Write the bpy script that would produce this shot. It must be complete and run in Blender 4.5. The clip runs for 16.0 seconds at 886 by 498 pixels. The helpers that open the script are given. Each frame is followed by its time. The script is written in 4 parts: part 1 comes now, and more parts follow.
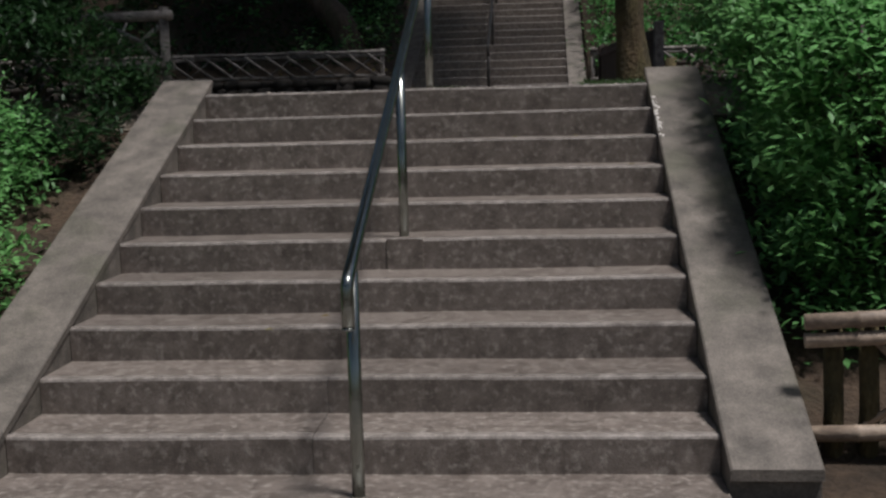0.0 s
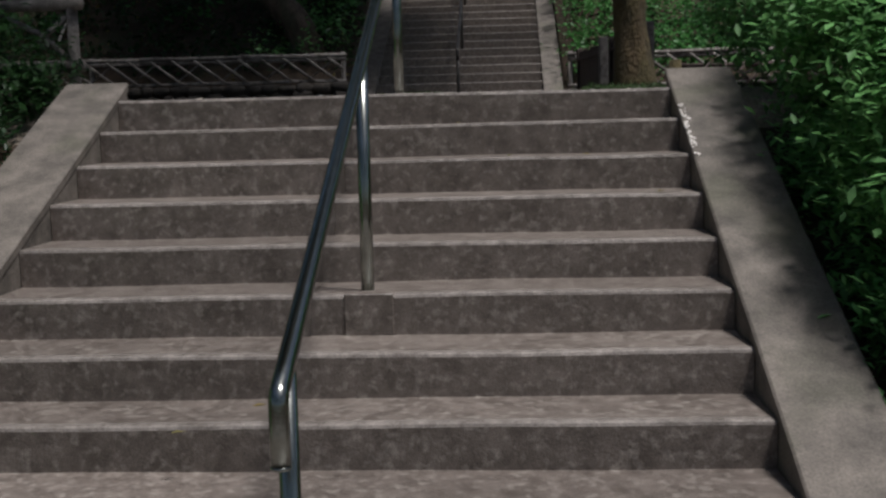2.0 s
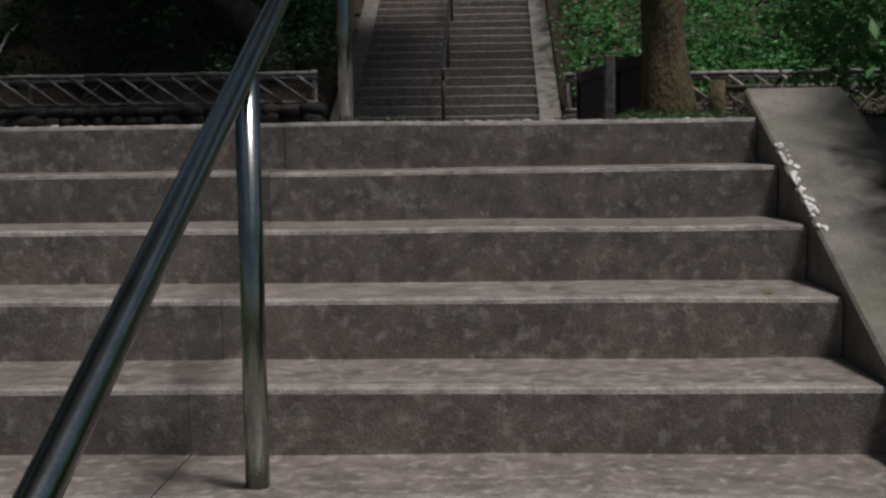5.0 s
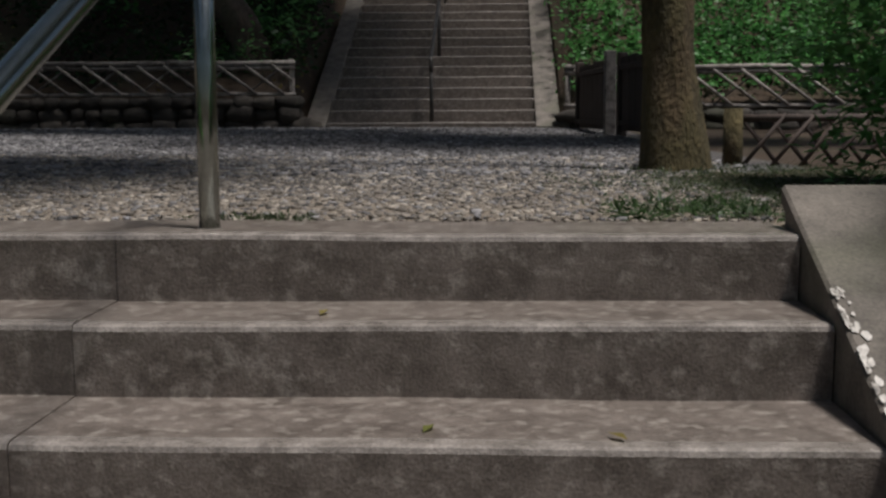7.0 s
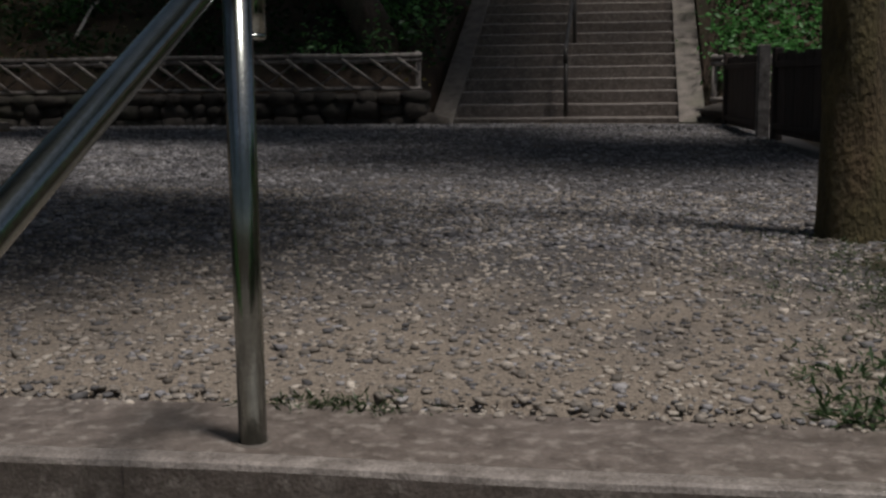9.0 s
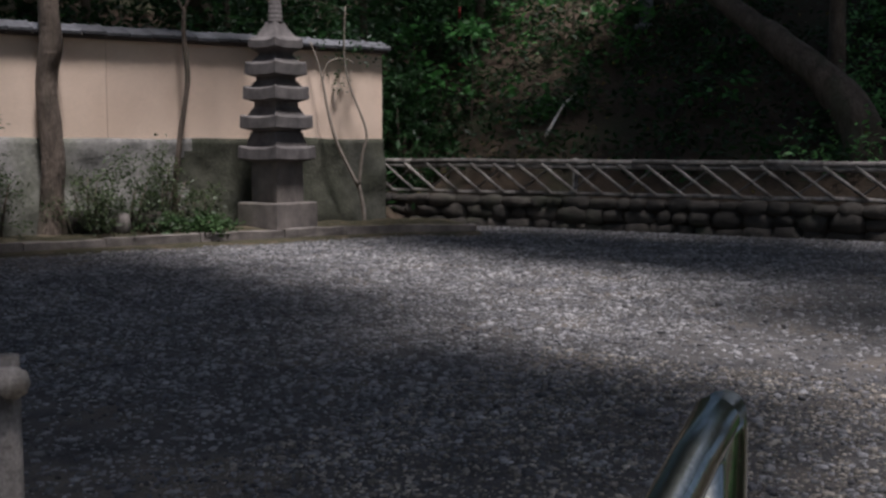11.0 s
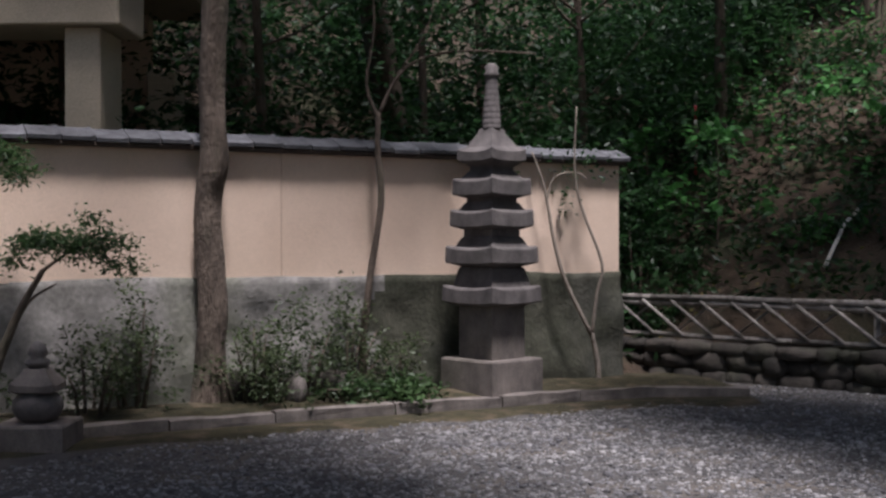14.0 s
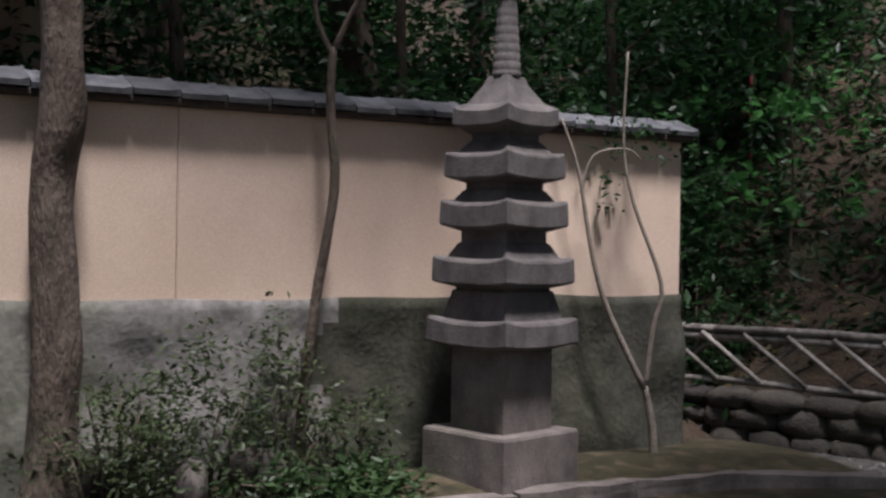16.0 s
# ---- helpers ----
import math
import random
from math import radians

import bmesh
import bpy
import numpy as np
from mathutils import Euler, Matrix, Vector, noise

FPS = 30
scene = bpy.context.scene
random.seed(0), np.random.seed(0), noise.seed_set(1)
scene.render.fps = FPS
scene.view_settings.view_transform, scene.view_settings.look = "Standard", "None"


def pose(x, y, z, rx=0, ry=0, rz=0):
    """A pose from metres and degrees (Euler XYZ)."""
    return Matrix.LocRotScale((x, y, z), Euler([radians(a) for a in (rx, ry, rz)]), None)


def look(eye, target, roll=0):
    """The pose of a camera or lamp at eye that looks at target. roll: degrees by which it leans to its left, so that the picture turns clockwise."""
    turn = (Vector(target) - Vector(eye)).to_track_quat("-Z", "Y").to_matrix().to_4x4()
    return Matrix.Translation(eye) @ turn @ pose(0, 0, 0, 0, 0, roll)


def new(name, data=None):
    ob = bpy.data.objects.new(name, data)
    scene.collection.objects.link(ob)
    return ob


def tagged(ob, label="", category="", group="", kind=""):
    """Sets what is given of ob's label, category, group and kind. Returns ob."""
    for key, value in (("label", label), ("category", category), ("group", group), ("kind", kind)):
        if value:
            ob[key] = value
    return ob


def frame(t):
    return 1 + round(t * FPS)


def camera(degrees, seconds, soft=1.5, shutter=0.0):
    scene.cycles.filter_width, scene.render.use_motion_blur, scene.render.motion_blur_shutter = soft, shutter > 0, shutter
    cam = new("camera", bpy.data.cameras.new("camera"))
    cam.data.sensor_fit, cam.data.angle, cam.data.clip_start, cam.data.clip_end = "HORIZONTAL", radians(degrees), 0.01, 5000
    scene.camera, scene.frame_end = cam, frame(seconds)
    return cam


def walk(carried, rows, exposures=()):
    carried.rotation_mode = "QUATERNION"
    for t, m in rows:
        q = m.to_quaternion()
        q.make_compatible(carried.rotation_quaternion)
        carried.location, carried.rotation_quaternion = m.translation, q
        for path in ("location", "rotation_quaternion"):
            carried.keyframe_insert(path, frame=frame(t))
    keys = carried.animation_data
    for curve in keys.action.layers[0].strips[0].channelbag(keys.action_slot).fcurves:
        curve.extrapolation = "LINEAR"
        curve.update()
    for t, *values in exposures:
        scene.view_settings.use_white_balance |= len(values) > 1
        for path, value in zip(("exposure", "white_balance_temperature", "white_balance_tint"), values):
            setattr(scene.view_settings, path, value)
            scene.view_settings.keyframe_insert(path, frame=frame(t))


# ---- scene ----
cam = camera(42, 16.0, soft=2.6)
PATH = [
    (0, (0.718, -7.6, -0.172), (0.543, -5.621, -0.403), -1.5),
    (0.5, (0.667, -7.241, -0.2), (0.512, -5.261, -0.434), -1.4),
    (1, (0.64, -6.847, -0.167), (0.499, -4.868, -0.418), -1.6),
    (1.5, (0.571, -6.469, -0.147), (0.453, -4.488, -0.395), -1.6),
    (2, (0.538, -6.1, -0.147), (0.427, -4.115, -0.367), -1.4),
    (2.5, (0.53, -5.728, -0.115), (0.415, -3.741, -0.312), -1.5),
    (2.6, (0.513, -5.685, -0.121), (0.405, -3.697, -0.31), -1.2),
    (3, (0.454, -5.36, -0.102), (0.372, -3.37, -0.28), -1.4),
    (3.2, (0.47, -5.213, -0.113), (0.383, -3.222, -0.278), -1.6),
    (5.3, (0.505, -3.822, -0.063), (0.411, -1.832, -0.246), -0.5),
    (5.5, (0.529, -3.692, -0.054), (0.422, -1.703, -0.23), -0.3),
    (6, (0.535, -3.404, -0.029), (0.443, -1.412, -0.178), 0.1),
    (6.2, (0.53, -3.216, 0.105), (0.458, -1.23, -0.119), 0.3),
    (6.5, (0.579, -3.07, 0.165), (0.502, -1.084, -0.061), -0.0),
    (7, (0.692, -2.745, 0.284), (0.596, -0.762, 0.05), -0.3),
    (7.5, (0.692, -2.498, 0.357), (0.608, -0.513, 0.125), -0.2),
    (8, (0.693, -2.266, 0.474), (0.576, -0.288, 0.208), -0.3),
    (8.5, (0.713, -2.075, 0.587), (0.499, -0.109, 0.285), -0.6),
    (9, (0.653, -1.867, 0.648), (0.328, 0.085, 0.357), -0.7),
    (9.5, (0.557, -1.716, 0.812), (0.084, 0.202, 0.503), -0.6),
    (10, (0.511, -1.511, 0.891), (-0.176, 0.348, 0.623), 0.0),
    (10.2, (0.496, -1.429, 0.953), (-0.286, 0.395, 0.7), -0.2),
    (12.3, (-0.171, -0.285, 1.440), (-1.444, 1.256, 1.359), 0.56),
    (12.5, (-0.302, -0.164, 1.487), (-1.591, 1.363, 1.414), 0.36),
    (12.8, (-0.551, 0.068, 1.541), (-1.857, 1.581, 1.479), 0.34),
    (13, (-0.731, 0.159, 1.550), (-2.041, 1.669, 1.500), 0.11),
    (13.5, (-1.335, 0.527, 1.552), (-2.639, 2.042, 1.525), -0.08),
    (14, (-2.004, 1.160, 1.551), (-3.308, 2.677, 1.541), -0.05),
    (14.5, (-2.696, 1.953, 1.547), (-4.003, 3.467, 1.547), 0.17),
    (15, (-3.391, 2.751, 1.580), (-4.696, 4.266, 1.577), 0.33),
    (15.5, (-4.015, 3.436, 1.613), (-5.307, 4.964, 1.602), 0.45),
    (16, (-4.467, 3.918, 1.603), (-5.737, 5.464, 1.592), 0.90),
]
# light settings
SKY, SUN = 0.056, 5.0
EXPOSURES = [(0, -0.38, 6100, 12), (3.2, -0.4, 6050, 12), (6, -0.48, 6100, 11), (7.2, -0.36, 6300, 11), (8.6, -0.72, 6350, 12), (9.5, -0.75, 6300, 13), (10.2, -0.3, 6150, 14), (12.3, 0.62, 5950, 17), (14, 0.48, 6000, 18), (16, 0.44, 6000, 17)]
walk(cam, [(t, look(eye, target, roll)) for t, eye, target, roll in PATH], EXPOSURES)

# ---- world and sun ----
world = bpy.data.worlds.new("sky")
scene.world = world
world.use_nodes = True
wn = world.node_tree.nodes
wl = world.node_tree.links
sky = wn.new("ShaderNodeTexSky")
sky.sky_type = "NISHITA"
sky.sun_disc = False
sky.sun_elevation = radians(72)
sky.sun_rotation = radians(120)
sky.air_density = 1.5
sky.dust_density = 3.0
wl.new(sky.outputs[0], wn["Background"].inputs[0])
wn["Background"].inputs[1].default_value = SKY

SUN_AZ = radians(120)   # from +y clockwise: the sun stands high to the right of the steps
SUN_EL = radians(72)
sun_dir = Vector((math.sin(SUN_AZ) * math.cos(SUN_EL), math.cos(SUN_AZ) * math.cos(SUN_EL), math.sin(SUN_EL)))
sun = new("sun", bpy.data.lights.new("sun", "SUN"))
sun.data.energy = SUN
sun.data.angle = radians(9)
sun.data.color = (1.0, 0.945, 0.88)
sun.matrix_world = look(sun_dir * 40, (0, 0, 0))

# ---- materials ----
def mat(name, c1, c2, scale=8.0, rough=0.8, bump=0.3, c3=None, fine=60.0, metal=0.0, stretch=(1, 1, 1), spec=0.4, island=0.0, rand=0.0, amount3=0.5, bdist=0.01, scale3=None):
    m = bpy.data.materials.new(name)
    m.use_nodes = True
    n, l = m.node_tree.nodes, m.node_tree.links
    b = n["Principled BSDF"]
    b.inputs["Roughness"].default_value = rough
    b.inputs["Metallic"].default_value = metal
    b.inputs["Specular IOR Level"].default_value = spec
    geo = n.new("ShaderNodeNewGeometry")
    mp = n.new("ShaderNodeMapping")
    mp.inputs["Scale"].default_value = stretch
    l.new(geo.outputs["Position"], mp.inputs["Vector"])
    big = n.new("ShaderNodeTexNoise")
    big.inputs["Scale"].default_value = scale
    big.inputs["Detail"].default_value = 6
    big.inputs["Roughness"].default_value = 0.65
    l.new(mp.outputs[0], big.inputs["Vector"])
    sm = n.new("ShaderNodeTexNoise")
    sm.inputs["Scale"].default_value = fine
    sm.inputs["Detail"].default_value = 4
    l.new(mp.outputs[0], sm.inputs["Vector"])
    ramp = n.new("ShaderNodeValToRGB")
    ramp.color_ramp.elements[0].position = 0.32
    ramp.color_ramp.elements[1].position = 0.68
    ramp.color_ramp.elements[0].color = (*c1, 1)
    ramp.color_ramp.elements[1].color = (*c2, 1)
    l.new(big.outputs[0], ramp.inputs[0])
    col = ramp.outputs[0]
    if c3:
        r3 = n.new("ShaderNodeValToRGB")
        r3.color_ramp.elements[0].position = 0.52
        r3.color_ramp.elements[1].position = 0.70
        t3 = n.new("ShaderNodeTexNoise")
        t3.inputs["Scale"].default_value = scale3 or scale * 0.37
        t3.inputs["Detail"].default_value = 7
        l.new(mp.outputs[0], t3.inputs["Vector"])
        l.new(t3.outputs[0], r3.inputs[0])
        mul = n.new("ShaderNodeMath")
        mul.operation = "MULTIPLY"
        mul.inputs[1].default_value = amount3
        l.new(r3.outputs[0], mul.inputs[0])
        mx = n.new("ShaderNodeMixRGB")
        mx.inputs[2].default_value = (*c3, 1)
        l.new(mul.outputs[0], mx.inputs[0])
        l.new(col, mx.inputs[1])
        col = mx.outputs[0]
    hs = n.new("ShaderNodeHueSaturation")
    l.new(col, hs.inputs["Color"])
    # grain
    gr = n.new("ShaderNodeMapRange")
    gr.inputs[1].default_value, gr.inputs[2].default_value = 0.3, 0.7
    gr.inputs[3].default_value, gr.inputs[4].default_value = 0.78, 1.22
    l.new(sm.outputs[0], gr.inputs[0])
    val = gr.outputs[0]
    for source, amount in (("island", island), ("rand", rand)):
        if amount:
            if source == "island":
                o = geo.outputs["Random Per Island"]
            else:
                o = n.new("ShaderNodeObjectInfo").outputs["Random"]
            mr = n.new("ShaderNodeMapRange")
            mr.inputs[3].default_value, mr.inputs[4].default_value = 1 - amount, 1 + amount
            l.new(o, mr.inputs[0])
            mm = n.new("ShaderNodeMath")
            mm.operation = "MULTIPLY"
            l.new(val, mm.inputs[0])
            l.new(mr.outputs[0], mm.inputs[1])
            val = mm.outputs[0]
    l.new(val, hs.inputs["Value"])
    l.new(hs.outputs[0], b.inputs["Base Color"])
    if bump:
        bp = n.new("ShaderNodeBump")
        bp.inputs["Strength"].default_value = bump
        bp.inputs["Distance"].default_value = bdist
        add = n.new("ShaderNodeMath")
        add.operation = "ADD"
        l.new(big.outputs[0], add.inputs[0])
        l.new(sm.outputs[0], add.inputs[1])
        l.new(add.outputs[0], bp.inputs["Height"])
        l.new(bp.outputs[0], b.inputs["Normal"])
    return m


def leaf_mat(name, c1, c2, rough=0.45, island=0.45):
    m = mat(name, c1, c2, scale=1.2, rough=rough, bump=0.0, fine=20, island=island, spec=0.35)
    n, l = m.node_tree.nodes, m.node_tree.links
    b = n["Principled BSDF"]
    tr = n.new("ShaderNodeBsdfTranslucent")
    src = b.inputs["Base Color"].links[0].from_socket
    l.new(src, tr.inputs["Color"])
    mix = n.new("ShaderNodeMixShader")
    mix.inputs[0].default_value = 0.45
    l.new(b.outputs[0], mix.inputs[1])
    l.new(tr.outputs[0], mix.inputs[2])
    l.new(mix.outputs[0], n["Material Output"].inputs["Surface"])
    return m


M_step = mat("worn concrete step", (0.095, 0.078, 0.066), (0.21, 0.178, 0.155), scale=11, rough=0.34, bump=0.2, c3=(0.42, 0.38, 0.335), fine=150, rand=0.14, amount3=0.5, scale3=30, spec=0.5)
# pale band on each nosing: wear, plus the tread's grazing sheen as colour
M_nosing = mat("worn step edge with painted sheen", (0.15, 0.13, 0.115), (0.33, 0.295, 0.265), scale=13, rough=0.27, bump=0.3, c3=(0.11, 0.095, 0.08), fine=150, rand=0.1, amount3=0.5, scale3=21, spec=0.5)
M_cheek = mat("mossy concrete coping", (0.075, 0.066, 0.056), (0.19, 0.165, 0.14), scale=6, rough=0.75, bump=0.35, c3=(0.075, 0.08, 0.045), fine=110)
M_joint = mat("light cement joint", (0.30, 0.27, 0.23), (0.42, 0.38, 0.33), scale=20, rough=0.8)
M_steel = mat("brushed steel tube", (0.24, 0.256, 0.235), (0.34, 0.356, 0.33), scale=14, rough=0.2, bump=0.02, metal=1.0, fine=200)
M_soil = mat("gravelly soil", (0.05, 0.047, 0.047), (0.115, 0.105, 0.098), scale=5.0, rough=0.95, bump=0.8, c3=(0.17, 0.135, 0.10), fine=90, bdist=0.02)
def add_sand(m):
    """Packed tan sand worn bare near the head of the steps, in ragged patches."""
    n, l = m.node_tree.nodes, m.node_tree.links
    b = n["Principled BSDF"]
    src = b.inputs["Base Color"].links[0].from_socket
    geo = n.new("ShaderNodeNewGeometry")
    sep = n.new("ShaderNodeSeparateXYZ")
    l.new(geo.outputs["Position"], sep.inputs[0])
    near = n.new("ShaderNodeMapRange")
    near.inputs[1].default_value, near.inputs[2].default_value = 0.3, 3.2
    near.inputs[3].default_value, near.inputs[4].default_value = 0.34, -0.25
    l.new(sep.outputs[1], near.inputs[0])
    ns = n.new("ShaderNodeTexNoise")
    ns.inputs["Scale"].default_value = 1.7
    ns.inputs["Detail"].default_value = 8
    ns.inputs["Roughness"].default_value = 0.7
    l.new(geo.outputs["Position"], ns.inputs["Vector"])
    add = n.new("ShaderNodeMath")
    l.new(near.outputs[0], add.inputs[0])
    l.new(ns.outputs[0], add.inputs[1])
    rp = n.new("ShaderNodeValToRGB")
    rp.color_ramp.elements[0].position, rp.color_ramp.elements[1].position = 0.48, 0.70
    l.new(add.outputs[0], rp.inputs[0])
    fine = n.new("ShaderNodeTexNoise")
    fine.inputs["Scale"].default_value = 70
    fine.inputs["Detail"].default_value = 5
    l.new(geo.outputs["Position"], fine.inputs["Vector"])
    cr = n.new("ShaderNodeValToRGB")
    cr.color_ramp.elements[0].position, cr.color_ramp.elements[1].position = 0.3, 0.7
    cr.color_ramp.elements[0].color = (0.14, 0.115, 0.09, 1)
    cr.color_ramp.elements[1].color = (0.29, 0.245, 0.195, 1)
    l.new(fine.outputs[0], cr.inputs[0])
    mx = n.new("ShaderNodeMixRGB")
    l.new(rp.outputs[0], mx.inputs[0])
    l.new(src, mx.inputs[1])
    l.new(cr.outputs[0], mx.inputs[2])
    l.new(mx.outputs[0], b.inputs["Base Color"])


add_sand(M_soil)
# tan gravel by the steps, its colour also raised for the sunlit patch
M_tanstone = mat("tan gravel paled for sunlight", (0.15, 0.13, 0.11), (0.36, 0.32, 0.27), scale=3.0, rough=0.8, bump=0.0, fine=150, island=0.6)
M_sand = mat("tan packed sand", (0.17, 0.135, 0.10), (0.30, 0.245, 0.18), scale=5.0, rough=0.95, bump=0.7, c3=(0.12, 0.10, 0.085), fine=110, bdist=0.01)
M_stone = mat("grey gravel", (0.10, 0.097, 0.105), (0.27, 0.26, 0.255), scale=3.0, rough=0.8, bump=0.0, fine=150, island=0.65)
M_forest = mat("forest floor", (0.027, 0.019, 0.012), (0.070, 0.046, 0.029), scale=2.2, rough=0.95, bump=0.8, c3=(0.035, 0.05, 0.02), fine=30, bdist=0.04)
M_moss = mat("moss", (0.020, 0.019, 0.008), (0.055, 0.046, 0.021), scale=7, rough=0.95, bump=0.9, c3=(0.115, 0.085, 0.055), amount3=0.85, scale3=5, fine=80, bdist=0.02)
M_granite = mat("weathered granite", (0.06, 0.053, 0.052), (0.15, 0.133, 0.128), scale=6, rough=0.85, bump=0.5, c3=(0.06, 0.058, 0.05), fine=120, stretch=(1, 1, 0.7))
M_granite2 = mat("pale granite", (0.09, 0.078, 0.071), (0.205, 0.175, 0.157), scale=5, rough=0.85, bump=0.5, c3=(0.08, 0.075, 0.05), fine=120, stretch=(1, 1, 0.6))
M_plinthdark = mat("dark mossy plinth stone", (0.022, 0.025, 0.014), (0.068, 0.066, 0.048), scale=2.4, rough=0.95, bump=0.5, c3=(0.15, 0.145, 0.13), fine=26, amount3=0.45, bdist=0.02)
M_rubble = mat("dark rubble stone", (0.024, 0.021, 0.018), (0.078, 0.066, 0.055), scale=4, rough=0.9, bump=0.7, c3=(0.05, 0.06, 0.03), fine=60, rand=0.4, bdist=0.02)
M_plinth = mat("lichened stone plinth", (0.075, 0.072, 0.062), (0.26, 0.245, 0.23), scale=1.7, rough=0.9, bump=0.35, c3=(0.06, 0.07, 0.03), fine=22, amount3=0.95, bdist=0.02)
M_plaster = mat("ochre plaster", (0.64, 0.485, 0.375), (0.72, 0.56, 0.445), scale=1.3, rough=0.9, bump=0.12, c3=(0.50, 0.39, 0.30), fine=160, amount3=0.4)
M_tile = mat("grey roof tile", (0.05, 0.05, 0.055), (0.15, 0.15, 0.16), scale=9, rough=0.55, bump=0.2, fine=90, rand=0.35)
M_bark = mat("grey brown bark", (0.05, 0.037, 0.028), (0.15, 0.115, 0.09), scale=9, rough=0.95, bump=0.9, c3=(0.07, 0.075, 0.045), fine=50, stretch=(1, 1, 0.35), bdist=0.02)
M_barkmoss = mat("mossy bark", (0.036, 0.032, 0.014), (0.10, 0.078, 0.034), scale=11, rough=0.95, bump=1.0, c3=(0.10, 0.06, 0.038), fine=55, stretch=(1, 1, 0.5), bdist=0.02)
M_wood = mat("weathered fence wood", (0.085, 0.073, 0.064), (0.36, 0.325, 0.295), scale=10, rough=0.85, bump=0.4, fine=90, rand=0.3)
M_board = mat("dark brown board", (0.035, 0.026, 0.022), (0.085, 0.062, 0.052), scale=6, rough=0.75, bump=0.3, fine=80, stretch=(3, 3, 0.4), rand=0.2)
M_bamboo = mat("old bamboo", (0.20, 0.15, 0.11), (0.42, 0.33, 0.25), scale=8, rough=0.6, bump=0.2, fine=60, rand=0.2)
M_beige = mat("beige painted concrete", (0.44, 0.37, 0.27), (0.52, 0.44, 0.33), scale=2, rough=0.85, bump=0.1, fine=90)
M_oldrail = mat("dull dark pipe", (0.03, 0.028, 0.026), (0.08, 0.075, 0.07), scale=10, rough=0.55, metal=0.6)
M_darkpaint = mat("dark metal plate", (0.02, 0.02, 0.02), (0.05, 0.05, 0.05), scale=6, rough=0.5)
M_white = mat("pale weathered wood", (0.45, 0.42, 0.38), (0.66, 0.62, 0.58), scale=12, rough=0.8)
M_red = mat("red painted pole", (0.42, 0.04, 0.05), (0.5, 0.07, 0.07), scale=10, rough=0.6)
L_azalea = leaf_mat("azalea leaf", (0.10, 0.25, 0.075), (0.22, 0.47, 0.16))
# leaf of the evergreens; also carries the shade of the hedge's dark stretch
L_dark = leaf_mat("dark evergreen and shaded leaf", (0.012, 0.035, 0.012), (0.035, 0.085, 0.028))
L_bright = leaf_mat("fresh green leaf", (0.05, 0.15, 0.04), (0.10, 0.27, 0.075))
L_bed = leaf_mat("dull bush leaf", (0.035, 0.055, 0.025), (0.085, 0.11, 0.05))
L_pine = leaf_mat("pine needle", (0.03, 0.06, 0.022), (0.07, 0.12, 0.045))
L_fallen = leaf_mat("fallen leaf", (0.10, 0.12, 0.03), (0.26, 0.19, 0.07))
L_pink = leaf_mat("pink blossom", (0.35, 0.10, 0.30), (0.45, 0.16, 0.38))


# ---- building helpers ----
def mesh(name, verts, faces, material, smooth=False):
    me = bpy.data.meshes.new(name)
    me.from_pydata([tuple(v) for v in verts], [], faces)
    me.materials.append(material)
    if smooth:
        me.shade_smooth()
    me.update()
    return me


def part(name, bm, material, parent=None, label="", smooth=False):
    me = bpy.data.meshes.new(name)
    bm.to_mesh(me)
    bm.free()
    me.materials.append(material)
    if smooth:
        me.shade_smooth()
    ob = new(name, me)
    if parent:
        ob.parent = parent
    if label:
        ob["label"] = label
    return ob


def empty(name, label, category, at=(0, 0, 0), rz=0.0, group="", kind=""):
    e = new(name)
    e.matrix_basis = pose(*at, 0, 0, rz)
    return tagged(e, label, category, group, kind)


def box_bm(x0, x1, y0, y1, z0, z1, bevel=0.0, seg=1, m=None):
    bm = bmesh.new()
    vs = [bm.verts.new((x, y, z)) for x in (x0, x1) for y in (y0, y1) for z in (z0, z1)]
    for f in ((0, 1, 3, 2), (4, 6, 7, 5), (0, 4, 5, 1), (2, 3, 7, 6), (0, 2, 6, 4), (1, 5, 7, 3)):
        bm.faces.new([vs[i] for i in f])
    if bevel:
        bmesh.ops.bevel(bm, geom=bm.edges[:], offset=bevel, segments=seg, affect="EDGES")
    if m:
        bm.transform(m)
    return bm


def tube_data(pts, radii, sides=10, cap=True, wob=0.0):
    pts = [Vector(p) for p in pts]
    vs, fs = [], []
    for i, p in enumerate(pts):
        d = (pts[min(i + 1, len(pts) - 1)] - pts[max(i - 1, 0)]).normalized()
        a = d.cross(Vector((0.13, 0.98, 0.11)))
        if a.length < 0.2:
            a = d.cross(Vector((1, 0, 0)))
        a.normalize()
        b = d.cross(a)
        for s in range(sides):
            q = 2 * math.pi * s / sides
            r = radii[i] * (1 + wob * noise.noise(p * 3 + Vector((math.cos(q), math.sin(q), 0)) * 1.5))
            vs.append(p + a * (math.cos(q) * r) + b * (math.sin(q) * r))
    for i in range(len(pts) - 1):
        for s in range(sides):
            t = (s + 1) % sides
            fs.append((i * sides + s, i * sides + t, (i + 1) * sides + t, (i + 1) * sides + s))
    if cap:
        fs.append(tuple(range(sides))[::-1])
        fs.append(tuple((len(pts) - 1) * sides + s for s in range(sides)))
    return vs, fs


def tube(name, pts, radii, material, parent=None, sides=10, label="", wob=0.0):
    vs, fs = tube_data(pts, radii, sides, True, wob)
    ob = new(name, mesh(name, vs, fs, material, True))
    if parent:
        ob.parent = parent
    if label:
        ob["label"] = label
    return ob


